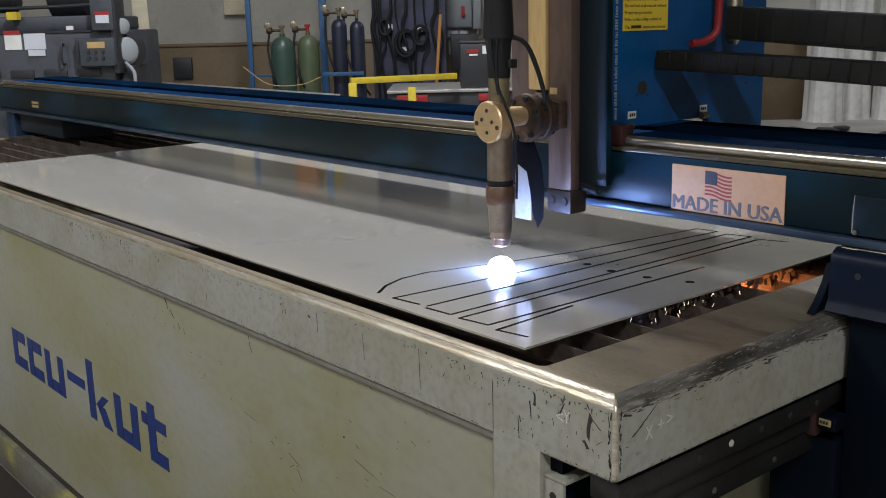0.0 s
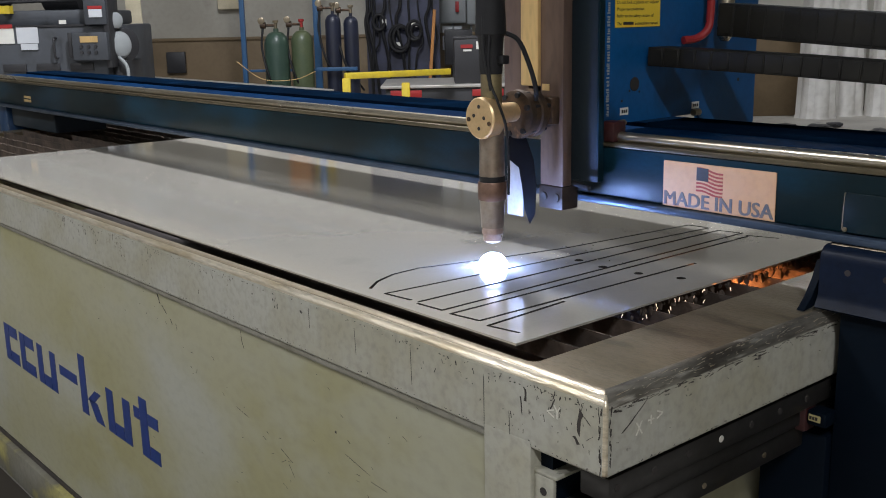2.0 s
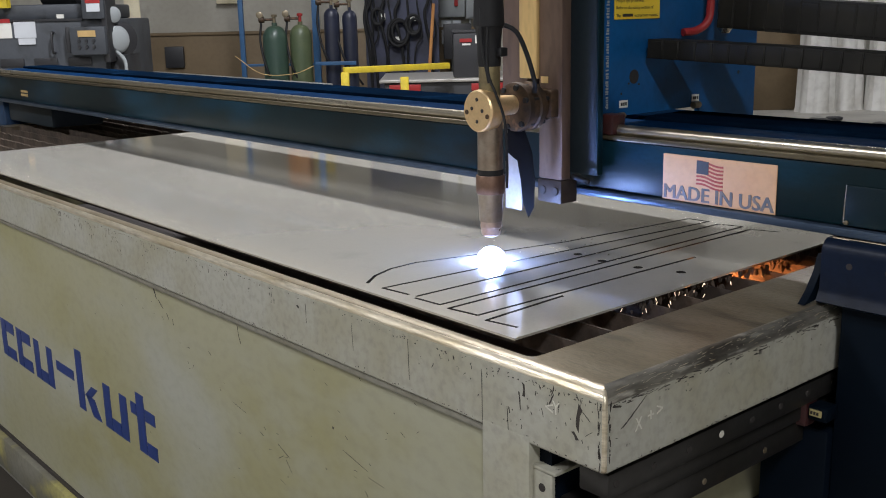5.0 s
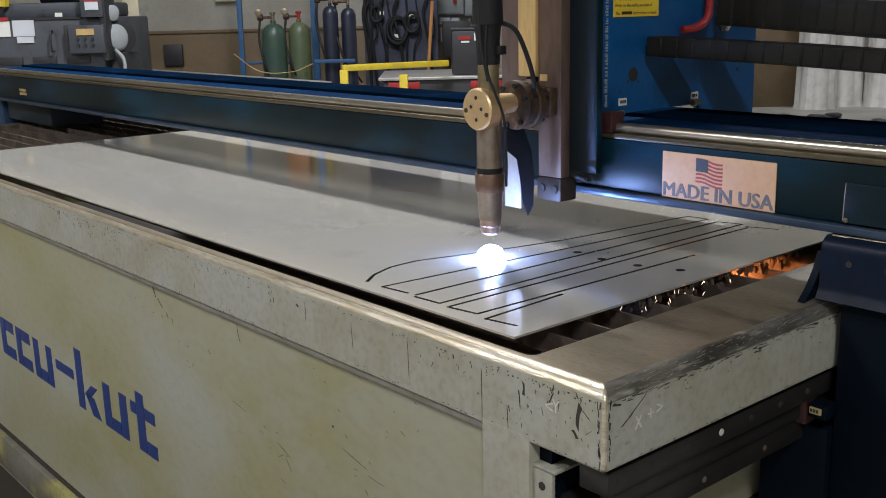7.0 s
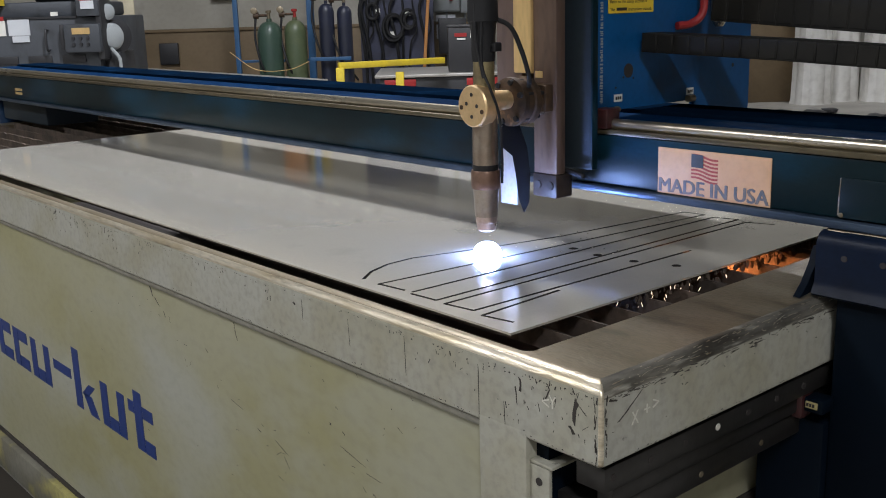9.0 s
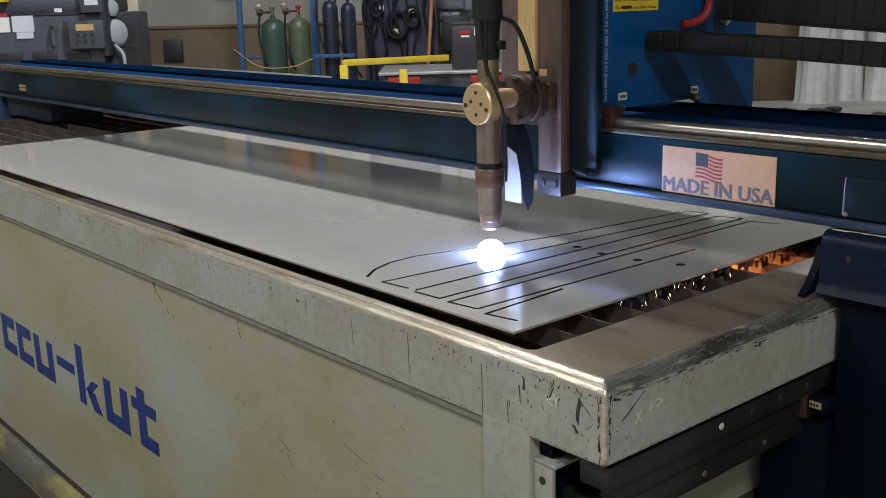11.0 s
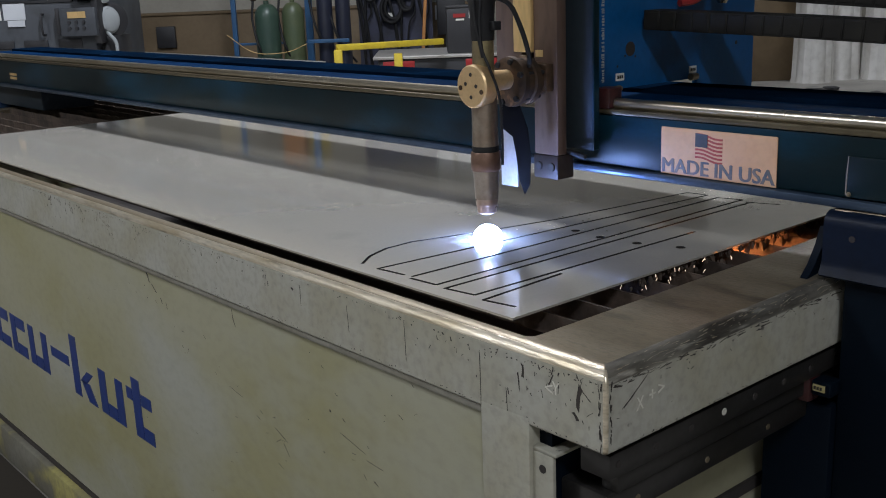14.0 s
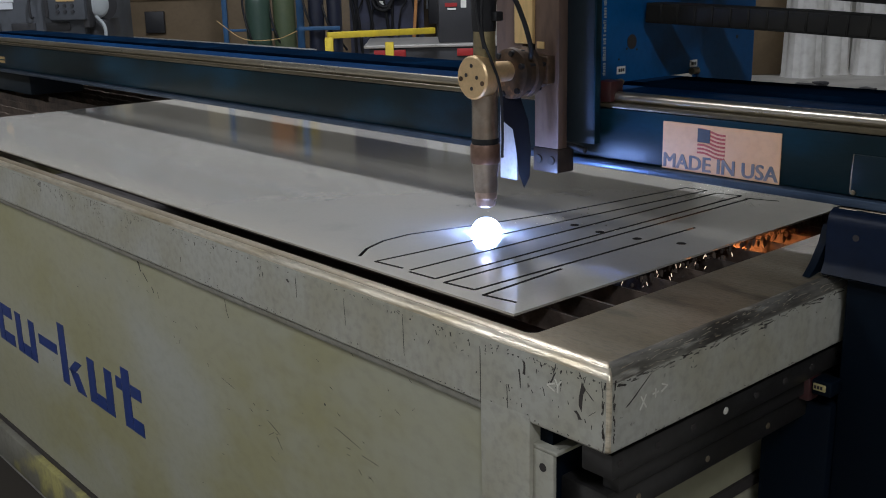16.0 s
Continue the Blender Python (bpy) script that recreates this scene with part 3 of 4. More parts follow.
for ch, y, z in (("X", 0.058, 0.835), ("+", 0.083, 0.843), (">", 0.101, 0.846)):
    mark = letters(ch, 0.026, width=0.014 if ch == "X" else 0.012)
    mark.transform(Matrix.Translation((0.0003, y, z)) @ FACE_RIGHT)
    part("chalk_mark", mark, CHALK, table, "chalked axis mark")
for ch, x in (("<", -0.10), ("Y", -0.088)):
    mark = letters(ch, 0.026, width=0.013)
    mark.transform(Matrix.Translation((x, -0.0003, 0.850)) @ FACE_FRONT)
    part("chalk_mark", mark, CHALK, table, "chalked axis mark")

# the maker's mark on the panel: plain strokes, no letters
for x0, x1, z0, z1, lean in LOGO_BARS:
    bm = prism([(0, 0), (x1 - x0, 0), (x1 - x0 + lean, z1 - z0), (lean, z1 - z0)], (0, -1, 0), 0.0012, (x0, 0.0142, z0), (1, 0, 0), (0, 0, 1))
    part("maker_mark", bm, LOGO, table, "blue painted stroke of the maker mark")

# ---- plate on the slats ----
PZ = 0.915
plate_bm = box(-2.90, -0.2, 0.042, 1.045, PZ - 0.0035, PZ)
CUTS = [
    [(-0.583, 0.073), (-0.612, 0.11), (-0.632, 0.16), (-0.635, 0.22), (-0.615, 0.29), (-0.585, 0.40), (-0.556, 0.53), (-0.519, 0.872), (-0.471, 0.876), (-0.539, 0.071), (-0.478, 0.077)],
    [(-0.461, 0.079), (-0.442, 0.868), (-0.392, 0.88), (-0.398, 0.075), (-0.455, 0.072)],
    [(-0.366, 0.86), (-0.374, 0.072), (-0.316, 0.079), (-0.305, 0.6)],
    [(-0.374, 0.866), (-0.313, 0.886)],
    [(-0.299, 0.246), (-0.289, 0.071), (-0.233, 0.08)],
]
cut_bm = bmesh.new()
KW = 0.0031
for line in CUTS:
    for (xa, ya), (xb, yb) in zip(line, line[1:]):
        d = Vector((xb - xa, yb - ya, 0))
        prism([(-0.001, -KW), (d.length + 0.001, -KW), (d.length + 0.001, KW), (-0.001, KW)], (0, 0, 1), 0.03, (xa, ya, PZ - 0.02), d.normalized(), d.normalized().cross(Vector((0, 0, -1))), cut_bm)
for x, y in ((-0.47, 0.47), (-0.405, 0.462), (-0.33, 0.47), (-0.258, 0.495)):
    lathe((x, y, PZ - 0.02), (0, 0, 1), ((0, 0.0085), (0.03, 0.0085)), 14, cut_bm)
bmesh.ops.recalc_face_normals(cut_bm, faces=cut_bm.faces)
for f in cut_bm.faces:
    f.material_index = 1
cutter = new("cutter", mesh_of("cutter", cut_bm, (PLATE, KERF), False))
blank = new("blank", mesh_of("blank", plate_bm, (PLATE, KERF), False))
cutmod = blank.modifiers.new("cut", "BOOLEAN")
cutmod.operation, cutmod.object, cutmod.solver, cutmod.use_self = "DIFFERENCE", cutter, "EXACT", True
cut_mesh = bpy.data.meshes.new_from_object(blank.evaluated_get(bpy.context.evaluated_depsgraph_get()))
bpy.data.objects.remove(blank)
bpy.data.objects.remove(cutter)
cut_mesh.name = "steel_plate"
plate = tagged(new("steel_plate", cut_mesh), "large bare grey steel plate with narrow cut lines", "steel plate")

beads = bmesh.new()
for k in range(26):
    lathe((rng.gauss(-0.50, 0.07), rng.gauss(0.50, 0.04), PZ - 0.0002), (0, 0, 1), ((0, 0.0016), (0.0007, 0.0014), (0.0013, 0.0007)), 8, beads)
single("spatter_beads", beads, SHAFT, "tiny bright beads of metal spatter on the plate", "spatter", kind="stuff", base=(-0.5, 0.5, PZ))

# ---- gantry ----
YG = 0.55
gantry = thing("gantry", 0.1, YG + 0.1, FLOOR, "dark blue steel gantry beam spanning the cutting table", "gantry")
XR = 0.42
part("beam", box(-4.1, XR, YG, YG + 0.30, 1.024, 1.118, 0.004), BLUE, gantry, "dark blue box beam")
part("bottom_flange", box(-4.1, XR, YG - 0.012, YG + 0.31, 1.010, 1.0235, 0.003), FLANGE, gantry, "bottom flange, pale blue for the arc light on it")
part("rail_seat", box(-4.06, 0.146, YG - 0.003, YG + 0.04, 1.1185, 1.128, 0.002), GOLDEN, gantry, "greasy brown rail seat")
part("shaft", lathe((-4.06, YG + 0.016, 1.136), (1, 0, 0), ((0, 0.009), (0.002, 0.0105), (4.204, 0.0105), (4.206, 0.009)), 20), SHAFT, gantry, "bright oiled guide shaft")
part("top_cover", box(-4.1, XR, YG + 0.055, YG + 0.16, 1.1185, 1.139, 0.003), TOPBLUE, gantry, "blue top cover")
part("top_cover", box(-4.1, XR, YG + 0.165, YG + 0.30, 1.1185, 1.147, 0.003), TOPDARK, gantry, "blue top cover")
# sign on the beam
sign = part("sign", box(-0.342, -0.118, YG - 0.0022, YG - 0.0002, 1.025, 1.106, 0.0006, 1), SIGNM, gantry, "copper-coloured sign with blue lettering and a flag")
txt = bmesh.new()
for k in range(3):
    copy = letters("MADE IN USA", 0.0345, 0.0003 + 0.00004 * k, width=0.2165)
    copy.transform(Matrix.Translation((-0.3385 + 0.0011 * k, YG - 0.0026, 1.0283 + (0.0006 if k == 1 else 0))) @ FACE_FRONT)
    joined(txt, copy)
part("lettering", txt, INK, sign, "faded blue capitals")
fx, fz, fw, fh = -0.271, 1.058, 0.053, 0.042
flag = bmesh.new()
for k in range(7):
    outline = [(fw * i / 10, fh * (k * 2) / 13 + 0.0016 * math.sin(i * 0.62) - 0.0006 * i) for i in range(11)]
    prism(outline + [(a, b + fh / 13) for a, b in outline[::-1]], (0, -1, 0), 0.0005, (fx, YG - 0.0024, fz), (1, 0, 0), (0, 0, 1), flag)
part("flag_stripes", flag, FLAGRED, sign, "faded red stripes")
part("flag_field", prism([(0, fh * 0.46), (fw * 0.45, fh * 0.45), (fw * 0.45, fh * 0.97), (0, fh)], (0, -1, 0), 0.0008, (fx, YG - 0.0024, fz), (1, 0, 0), (0, 0, 1)), FLAGBLUE, sign, "dark faded star field")
cover = part("cover_plate", box(0.0, 0.105, YG - 0.004, YG - 0.0005, 1.027, 1.088, 0.001), BLUE, gantry, "small bolted cover plate")
for x, z in ((0.004, 1.031), (0.1, 1.08)):
    part("bolt", lathe((x, YG - 0.004, z), (0, -1, 0), ((0, 0.004), (0.002, 0.0035), (0.0025, 0.002)), 12), BARE, cover)
part("weld_bead", tube([(-0.001, YG - 0.003, 1.03), (-0.0005, YG - 0.003, 1.06), (0.001, YG - 0.003, 1.088)], 0.0013, 6), BARE, gantry)

# end trucks
apron = [(0, 0.012), (-0.008, 0.008), (-0.013, 0.0), (-0.015, -0.01), (-0.015, -0.064), (-0.018, -0.072), (-0.024, -0.084), (-0.018, -0.088), (-0.011, -0.075), (-0.011, -0.01), (-0.005, 0.002), (0.06, 0.004), (0.06, 0.012)]
part("truck_apron", prism(apron, (1, 0, 0), 0.40, (-0.018, YG - 0.016, 0.995), (0, 1, 0), (0, 0, 1)), APRON, gantry, "bent blue apron plate with bolt holes")
for x in (0.028, 0.088):
    part("bolt_hole", lathe((x, YG - 0.0312, 0.971), (0, -1, 0), ((0, 0.005), (0.0006, 0.005)), 14), DARKIN, gantry)
part("apron_weld", tube([(-0.01, YG - 0.012, 1.006), (0.1, YG - 0.012, 1.007), (0.25, YG - 0.012, 1.006), (0.38, YG - 0.012, 1.007)], 0.003, 8), BARE, gantry, "bright weld bead")
part("truck_leg", box(0.012, 0.168, YG - 0.018, YG + 0.25, FLOOR + 0.05, 1.009, 0.006), LEGSHADE, gantry, "tall dark blue truck leg")
part("truck_leg", box(0.171, 0.42, YG + 0.0, YG + 0.30, FLOOR + 0.05, 1.009, 0.006), BLUE, gantry, "blue truck cabinet")
part("truck_leg", box(-0.105, 0.0115, YG - 0.03, YG + 0.25, FLOOR + 0.05, 0.70, 0.005), LEGSHADE, gantry, "dark lower truck box")
part("truck_foot", box(0.0, 0.40, YG - 0.02, YG + 0.3, FLOOR, FLOOR + 0.05, 0.006), NAVY, gantry)
part("bearing_block", box(-0.048, -0.012, YG - 0.055, YG - 0.019, 0.705, 0.775, 0.008), REDDARK, gantry, "dark red bearing housing")
part("label_arm", box(-0.012, 0.02, YG - 0.052, YG - 0.018, 0.722, 0.746, 0.003), LEGSHADE, gantry)
tag_bm = box(-0.008, 0.012, YG - 0.0545, YG - 0.0525, 0.730, 0.741, 0.0005, 1)
part("label", tag_bm, TAG, gantry, "small yellow lubrication label")
for x in (-0.006, -0.001, 0.004):
    part("writing", box(x, x + 0.0035, YG - 0.0552, YG - 0.0542, 0.733, 0.738), DARKIN, gantry)
fin = [(0.0, 0.0), (0.055, 0.005), (0.06, 0.07), (0.052, 0.072), (0.04, 0.045), (0.02, 0.018)]
part("wiper", prism(fin, (1, 0, 0), 0.012, (-0.036, YG - 0.06, 0.906), (0, 1, 0), (0, 0, 1)), LEGSHADE, gantry, "curved dark scraper fin")
part("truck_leg", box(-4.09, -3.98, YG + 0.02, YG + 0.2, FLOOR, 1.009, 0.006), BLUE2, gantry, "blue far truck leg")
part("truck_skirt", box(-3.975, -3.45, YG + 0.04, YG + 0.26, 0.92, 1.008, 0.01), NAVY, gantry, "dark skirt under the beam")
for z in (1.045, 1.06):
    part("writing", box(-3.66, -3.58, YG - 0.0012, YG - 0.0002, z, z + 0.01), GOLDSTRIP, gantry)

# ---- carriage on the beam ----
carriage = thing("torch_carriage", -0.52, YG + 0.1, 1.14, "dark blue torch carriage with brown slide column on the beam", "carriage")
# carriage height out of view, lengthened to cast shade on the plate
TOPZ = 2.45
part("mast", box(-0.60, -0.4705, YG - 0.034, YG - 0.022, 1.055, TOPZ, 0.002), NAVY, carriage, "dark blue mast channel")
part("mast_edge", box(-0.47, -0.4655, YG - 0.0355, YG - 0.020, 1.056, TOPZ, 0.0012), BLUE, carriage)
part("mast_web", box(-0.60, -0.512, YG - 0.0215, YG + 0.013, 1.056, TOPZ, 0.002), NAVY, carriage)
corner_arc = [(0.51 - 0.03 + 0.03 * math.sin(a), 0.0 + 0.03 - 0.03 * math.cos(a)) for a in (i * math.pi / 12 for i in range(7))]
# the plate's unseen upper part is lengthened for the same shadow
plate_outline = [(-0.024, 0.056), (0.31, 0.056), (0.32, 0.0), *corner_arc, (0.51, 0.55), (0.44, 1.25), (-0.024, 1.25)]
side = part("side_plate", prism(plate_outline, (-1, 0, 0), 0.012, (-0.505, YG + 0.014, 1.098), (0, 1, 0), (0, 0, 1)), SIDELIT, carriage, "blue side plate, brightened for the light on it")
part("hole", lathe((-0.5048, YG + 0.113, 1.226), (1, 0, 0), ((0, 0.0135), (0.0008, 0.0135)), 24), DARKIN, side)
for y, z in ((0.098, 1.214), (0.128, 1.211), (0.076, 1.196), (0.30, 1.158)):
    part("hole", lathe((-0.5048, YG + y, z), (1, 0, 0), ((0, 0.0022), (0.0008, 0.0022)), 10), DARKIN, side)
part("hole", lathe((-0.5048, YG + 0.46, 1.216), (1, 0, 0), ((0, 0.004), (0.0008, 0.004)), 12), DARKIN, side)
for y, z in ((0.083, 1.176), (0.310, 1.172)):
    lab = part("label", box(-0.5048, -0.5038, YG + y - 0.012, YG + y + 0.012, z - 0.007, z + 0.007), WHITE, side, "small cream lubrication label")
    for k in range(3):
        part("writing", box(-0.5037, -0.5033, YG + y - 0.008 + k * 0.006, YG + y - 0.0035 + k * 0.006, z - 0.003, z + 0.003), DARKIN, lab)
warn = part("warning_label", box(-0.5048, -0.5036, YG + 0.052, YG + 0.185, 1.334, 1.421), YELLOWLABEL, side, "yellow warning label")
for k, line in enumerate(("CAUTION", "High intensity ultraviolet light.", "Do not look at plasma arc without", "Proper eye protection.", "Refer to the safety section of", "The                instructions manual.")):
    h = 0.0125 if k == 0 else 0.0085
    t = letters(line, h, 0.0002, width=(0.07, 0.10, 0.122, 0.08, 0.108, 0.122)[k])
    t.transform(Matrix.Translation((-0.5034, YG + (0.08 if k == 0 else 0.057), (1.402, 1.388, 1.3755, 1.363, 1.3505, 1.338)[k])) @ FACE_RIGHT)
    part("lettering", t, DARKIN, warn)
part("writing", box(-0.5036, -0.5032, YG + 0.075, YG + 0.105, 1.3385, 1.344), DARKIN, warn)
bars = bmesh.new()
zz = 1.17
while zz < 1.62:
    h = rng.uniform(0.0015, 0.0045)
    box(-0.5048, -0.504, YG + 0.030 + rng.uniform(0, 0.003), YG + 0.038, zz, zz + h, bm=bars)
    zz += h + rng.choice((0.0010, 0.0014, 0.0014, 0.004))
part("writing", bars, LIGHTGREY, side, "worn vertical line of white writing")
part("wiper_block", box(-0.49, -0.455, YG - 0.006, YG + 0.03, 1.128, 1.165, 0.003), REDDARK, carriage, "greasy red shaft wiper")
part("fitting", lathe((-0.470, YG + 0.03, 1.160), (0, 1, 0), ((0, 0.006), (0.012, 0.006), (0.016, 0.004)), 12), BARE, carriage)
part("fitting", lathe((-0.498, YG + 0.295, 1.158), (0, 1, 0), ((0, 0.007), (0.02, 0.007), (0.024, 0.004)), 12), BARE, carriage)
# slide column
col = part("slide_column", box(-0.558, -0.501, YG - 0.092, YG - 0.068, 1.05, TOPZ, 0.002), BROWN, carriage, "brown worn slide column")
part("column_edge", box(-0.56, -0.532, YG - 0.0675, YG - 0.0345, 1.045, TOPZ, 0.0015), TORCH2, carriage)
part("bronze_way", box(-0.604, -0.5585, YG - 0.098, YG - 0.05, 1.232, TOPZ, 0.003), GOLDSTRIP, carriage, "golden bronze way strip")
part("back_slide", box(-0.672, -0.6045, YG - 0.075, YG - 0.036, 1.16, TOPZ, 0.002), BROWN, carriage)
foot = part("column_foot", box(-0.56, -0.500, YG - 0.094, YG - 0.05, 1.006, 1.0495, 0.003), FOOTSHADE, carriage, "brown end block with two bolts")
for x in (-0.545, -0.514):
    part("bolt", lathe((x, YG - 0.094, 1.029), (0, -1, 0), ((0, 0.008), (0.003, 0.0075), (0.0035, 0.004)), 14), DARKIN, foot)
for z, w in ((1.168, 0.026), (1.225, 0.018)):
    part("tape", box(-0.552, -0.552 + w, YG - 0.0935, YG - 0.0925, z, z + (0.006 if z < 1.2 else 0.012)), GOLDSTRIP, carriage, "small brass-coloured tag")
part("stop_pin", lathe((-0.51, YG - 0.06, 1.055), (1, -0.1, -0.12), ((0, 0.005), (0.05, 0.005), (0.052, 0.003)), 10), RUBBER, carriage)

# torch
TX, TY = -0.545, 0.322
torch = thing("plasma_torch", TX, TY, 0.965, "steel plasma cutting torch in a round brass clamp", "torch")
part("nozzle", lathe((TX, TY, 0), (0, 0, 1), ((0.962, 0.010), (0.965, 0.0165), (0.978, 0.0185), (0.9785, 0.0192), (0.990, 0.0198)), 32), TIP, torch, "bright copper nozzle")
part("shield_cap", lathe((TX, TY, 0), (0, 0, 1), ((0.990, 0.0205), (1.033, 0.0226), (1.036, 0.0235), (1.040, 0.0235)), 32), TORCH, torch)
part("collar", lathe((TX, TY, 0), (0, 0, 1), ((1.040, 0.0245), (1.043, 0.026), (1.070, 0.026), (1.073, 0.0245)), 32), TORCH2, torch, "heat-browned collar")
part("collar_ring", lathe((TX, TY, 0), (0, 0, 1), ((1.073, 0.023), (1.083, 0.0235)), 32), RUBBER, torch)
part("barrel", lathe((TX, TY, 0), (0, 0, 1), ((1.083, 0.0228), (1.185, 0.0222)), 32), TORCH, torch, "scuffed steel barrel")
part("barrel", lathe((TX, TY, 0), (0, 0, 1), ((1.185, 0.0190), (1.262, 0.0185)), 28), UPPER, torch, "yellowed upper barrel")
part("boot", lathe((TX, TY, 0), (0, 0, 1), ((1.262, 0.0195), (1.285, 0.021), (1.30, 0.0205), (1.325, 0.023), (1.33, 0.027), (1.36, 0.026), (1.40, 0.024), (TOPZ, 0.022)), 24), RUBBER, torch, "black rubber boot and leads")
clamp = part("clamp", lathe((TX, TY - 0.03, 1.187), (0, 1, 0), ((0, 0.034), (0.003, 0.0365), (0.028, 0.0365), (0.030, 0.034)), 48), BRASS, torch, "round brass clamp drilled with holes")
for a, r in ((0, 0.0), (1, 0), (2, 0), (3, 0)):
    dx, dz = ((0, 0.02), (-0.013, 0.004), (0.013, 0.001), (0.0, -0.018))[a]
    part("screw_hole", lathe((TX + dx, TY - 0.0303, 1.187 + dz), (0, -1, 0), ((0, 0.0034), (0.0006, 0.0034)), 14), DARKIN, clamp)
for dx, dz in ((-0.026, -0.003), (0.026, -0.008)):
    part("screw", lathe((TX + dx, TY - 0.0302, 1.187 + dz), (0, -1, 0), ((0, 0.0042), (0.0012, 0.004)), 14), BRASS2, clamp)
part("clamp_arm", lathe((TX, TY + 0.0, 1.192), (0, 1, 0), ((0, 0.019), (0.06, 0.017)), 24), BRASS, torch)
mount = part("breakaway_mount", lathe((TX, TY + 0.055, 1.187), (0, 1, 0), ((0, 0.034), (0.004, 0.043), (0.014, 0.044), (0.016, 0.040), (0.03, 0.040), (0.032, 0.044), (0.044, 0.044), (0.046, 0.03), (0.08, 0.03)), 40), BRASS2, torch, "greasy round breakaway mount")
for a in (0.4, 1.3, 2.2, 3.4, 4.4, 5.4):
    part("mount_bolt", lathe((TX + 0.036 * math.cos(a), TY + 0.052, 1.187 + 0.036 * math.sin(a)), (0, 1, 0), ((0, 0.005), (0.012, 0.0055), (0.06, 0.004)), 10), RUBBER, torch)
part("mount_plate", box(TX - 0.03, TX + 0.035, TY + 0.118, TY + 0.14, 1.165, 1.215, 0.004), BRASS2, torch)
part("lead", tube([(TX + 0.012, TY + 0.01, 1.335), (TX + 0.03, TY + 0.035, 1.32), (TX + 0.042, TY + 0.05, 1.28), (TX + 0.05, TY + 0.06, 1.235), (TX + 0.04, TY + 0.07, 1.215)], 0.0042), RUBBER, torch, "black hose looping to the mount")
part("lead", tube([(TX + 0.018, TY - 0.014, 1.37), (TX + 0.016, TY - 0.02, 1.30), (TX + 0.019, TY - 0.02, 1.25), (TX + 0.034, TY - 0.016, 1.215), (TX + 0.037, TY + 0.0, 1.17), (TX + 0.03, TY + 0.012, 1.10), (TX + 0.027, TY + 0.014, 1.05)], 0.0024), RUBBER, torch, "thin black sensing wire")
part("lead", tube([(TX + 0.006, TY - 0.024, 1.36), (TX + 0.008, TY - 0.024, 1.30), (TX + 0.02, TY - 0.02, 1.235)], 0.0024), RUBBER, torch)
part("hose_clip", box(TX + 0.018, TX + 0.034, TY - 0.004, TY + 0.012, 1.279, 1.294, 0.002), RUBBER, torch)
shield = [(0.0, 0.17), (0.03, 0.165), (0.045, 0.12), (0.05, 0.07), (0.048, 0.02), (0.038, 0.0), (0.028, 0.03), (0.024, 0.07), (0.018, 0.105), (0.0, 0.12)]
part("splash_flap", prism(shield, (0.6, -0.8, 0), 0.003, (TX - 0.016, TY + 0.058, 0.985), (0.80, 0.60, 0), (0, 0, 1)), FLAP, torch, "black rubber splash flap")
part("splash_shield", box(TX - 0.05, TX - 0.008, TY + 0.085, TY + 0.089, 0.995, 1.14, 0.001), SHEET, torch, "thin steel splash shield")

# arc
arc = thing("plasma_arc", TX, TY, PZ, "blinding blue-white plasma arc at the plate", "plasma arc")
# half ball wider than the arc, its glare built into the shape
part("glare_core", lathe((TX, TY, PZ), (0, 0, 1), [(0.0008 + 0.026 * math.sin(a), 0.0004 + 0.026 * math.cos(a)) for a in (i * math.pi / 24 for i in range(13))], 28), ARCM, arc)
part("jet", lathe((TX, TY, PZ), (0, 0, -1), ((0.004, 0.005), (0.02, 0.006), (0.045, 0.003), (0.06, 0.0006)), 12), ARCM, arc, "white plasma jet under the plate")
# lamp with no emitter of its own, added for the orange glow on the slats
lamp("slag_glow_fill", "POINT", pose(-0.25, 0.655, 0.86), SLAG_FILL_WATTS, (1.0, 0.34, 0.10), 0.02)
# beads given a glow, added to go with the lamp above
slag = bmesh.new()
for k in range(22):
    p = Vector((rng.uniform(-0.212, -0.198), rng.gauss(0.43, 0.06), rng.uniform(0.885, 0.906)))
    lathe(p, (rng.uniform(-0.5, 0.5), rng.uniform(-0.5, 0.5), 1), ((-0.004, 0.0004), (0, rng.uniform(0.0004, 0.001)), (0.003, 0.0004)), 6, slag)
single("glow_slag_beads", slag, SLAGM, "slag beads with added glow by the slats", "slag", kind="stuff", base=(-0.2, 0.42, 0.89))


dross = bmesh.new()
for k in range(190):
    y = 0.30 + 0.62 * rng.random()
    r = 0.0018 + 0.0055 * rng.random() ** 2.5
    p = Vector((rng.uniform(-0.235, -0.196), y, 0.9085 - r * 0.6 - 0.012 * rng.random() ** 2))
    lathe(p, (rng.uniform(-0.5, 0.5), rng.uniform(-0.5, 0.5), 1), ((-r * 1.8, r * 0.25), (-r * 0.6, r * rng.uniform(0.6, 1.1)), (r * 0.5, r * rng.uniform(0.5, 1.0)), (r, r * 0.4)), 5, dross)
single("dross", dross, SLAT, "rough brown dross hanging under the plate edge", "dross", kind="stuff", base=(-0.21, 0.6, 0.9))


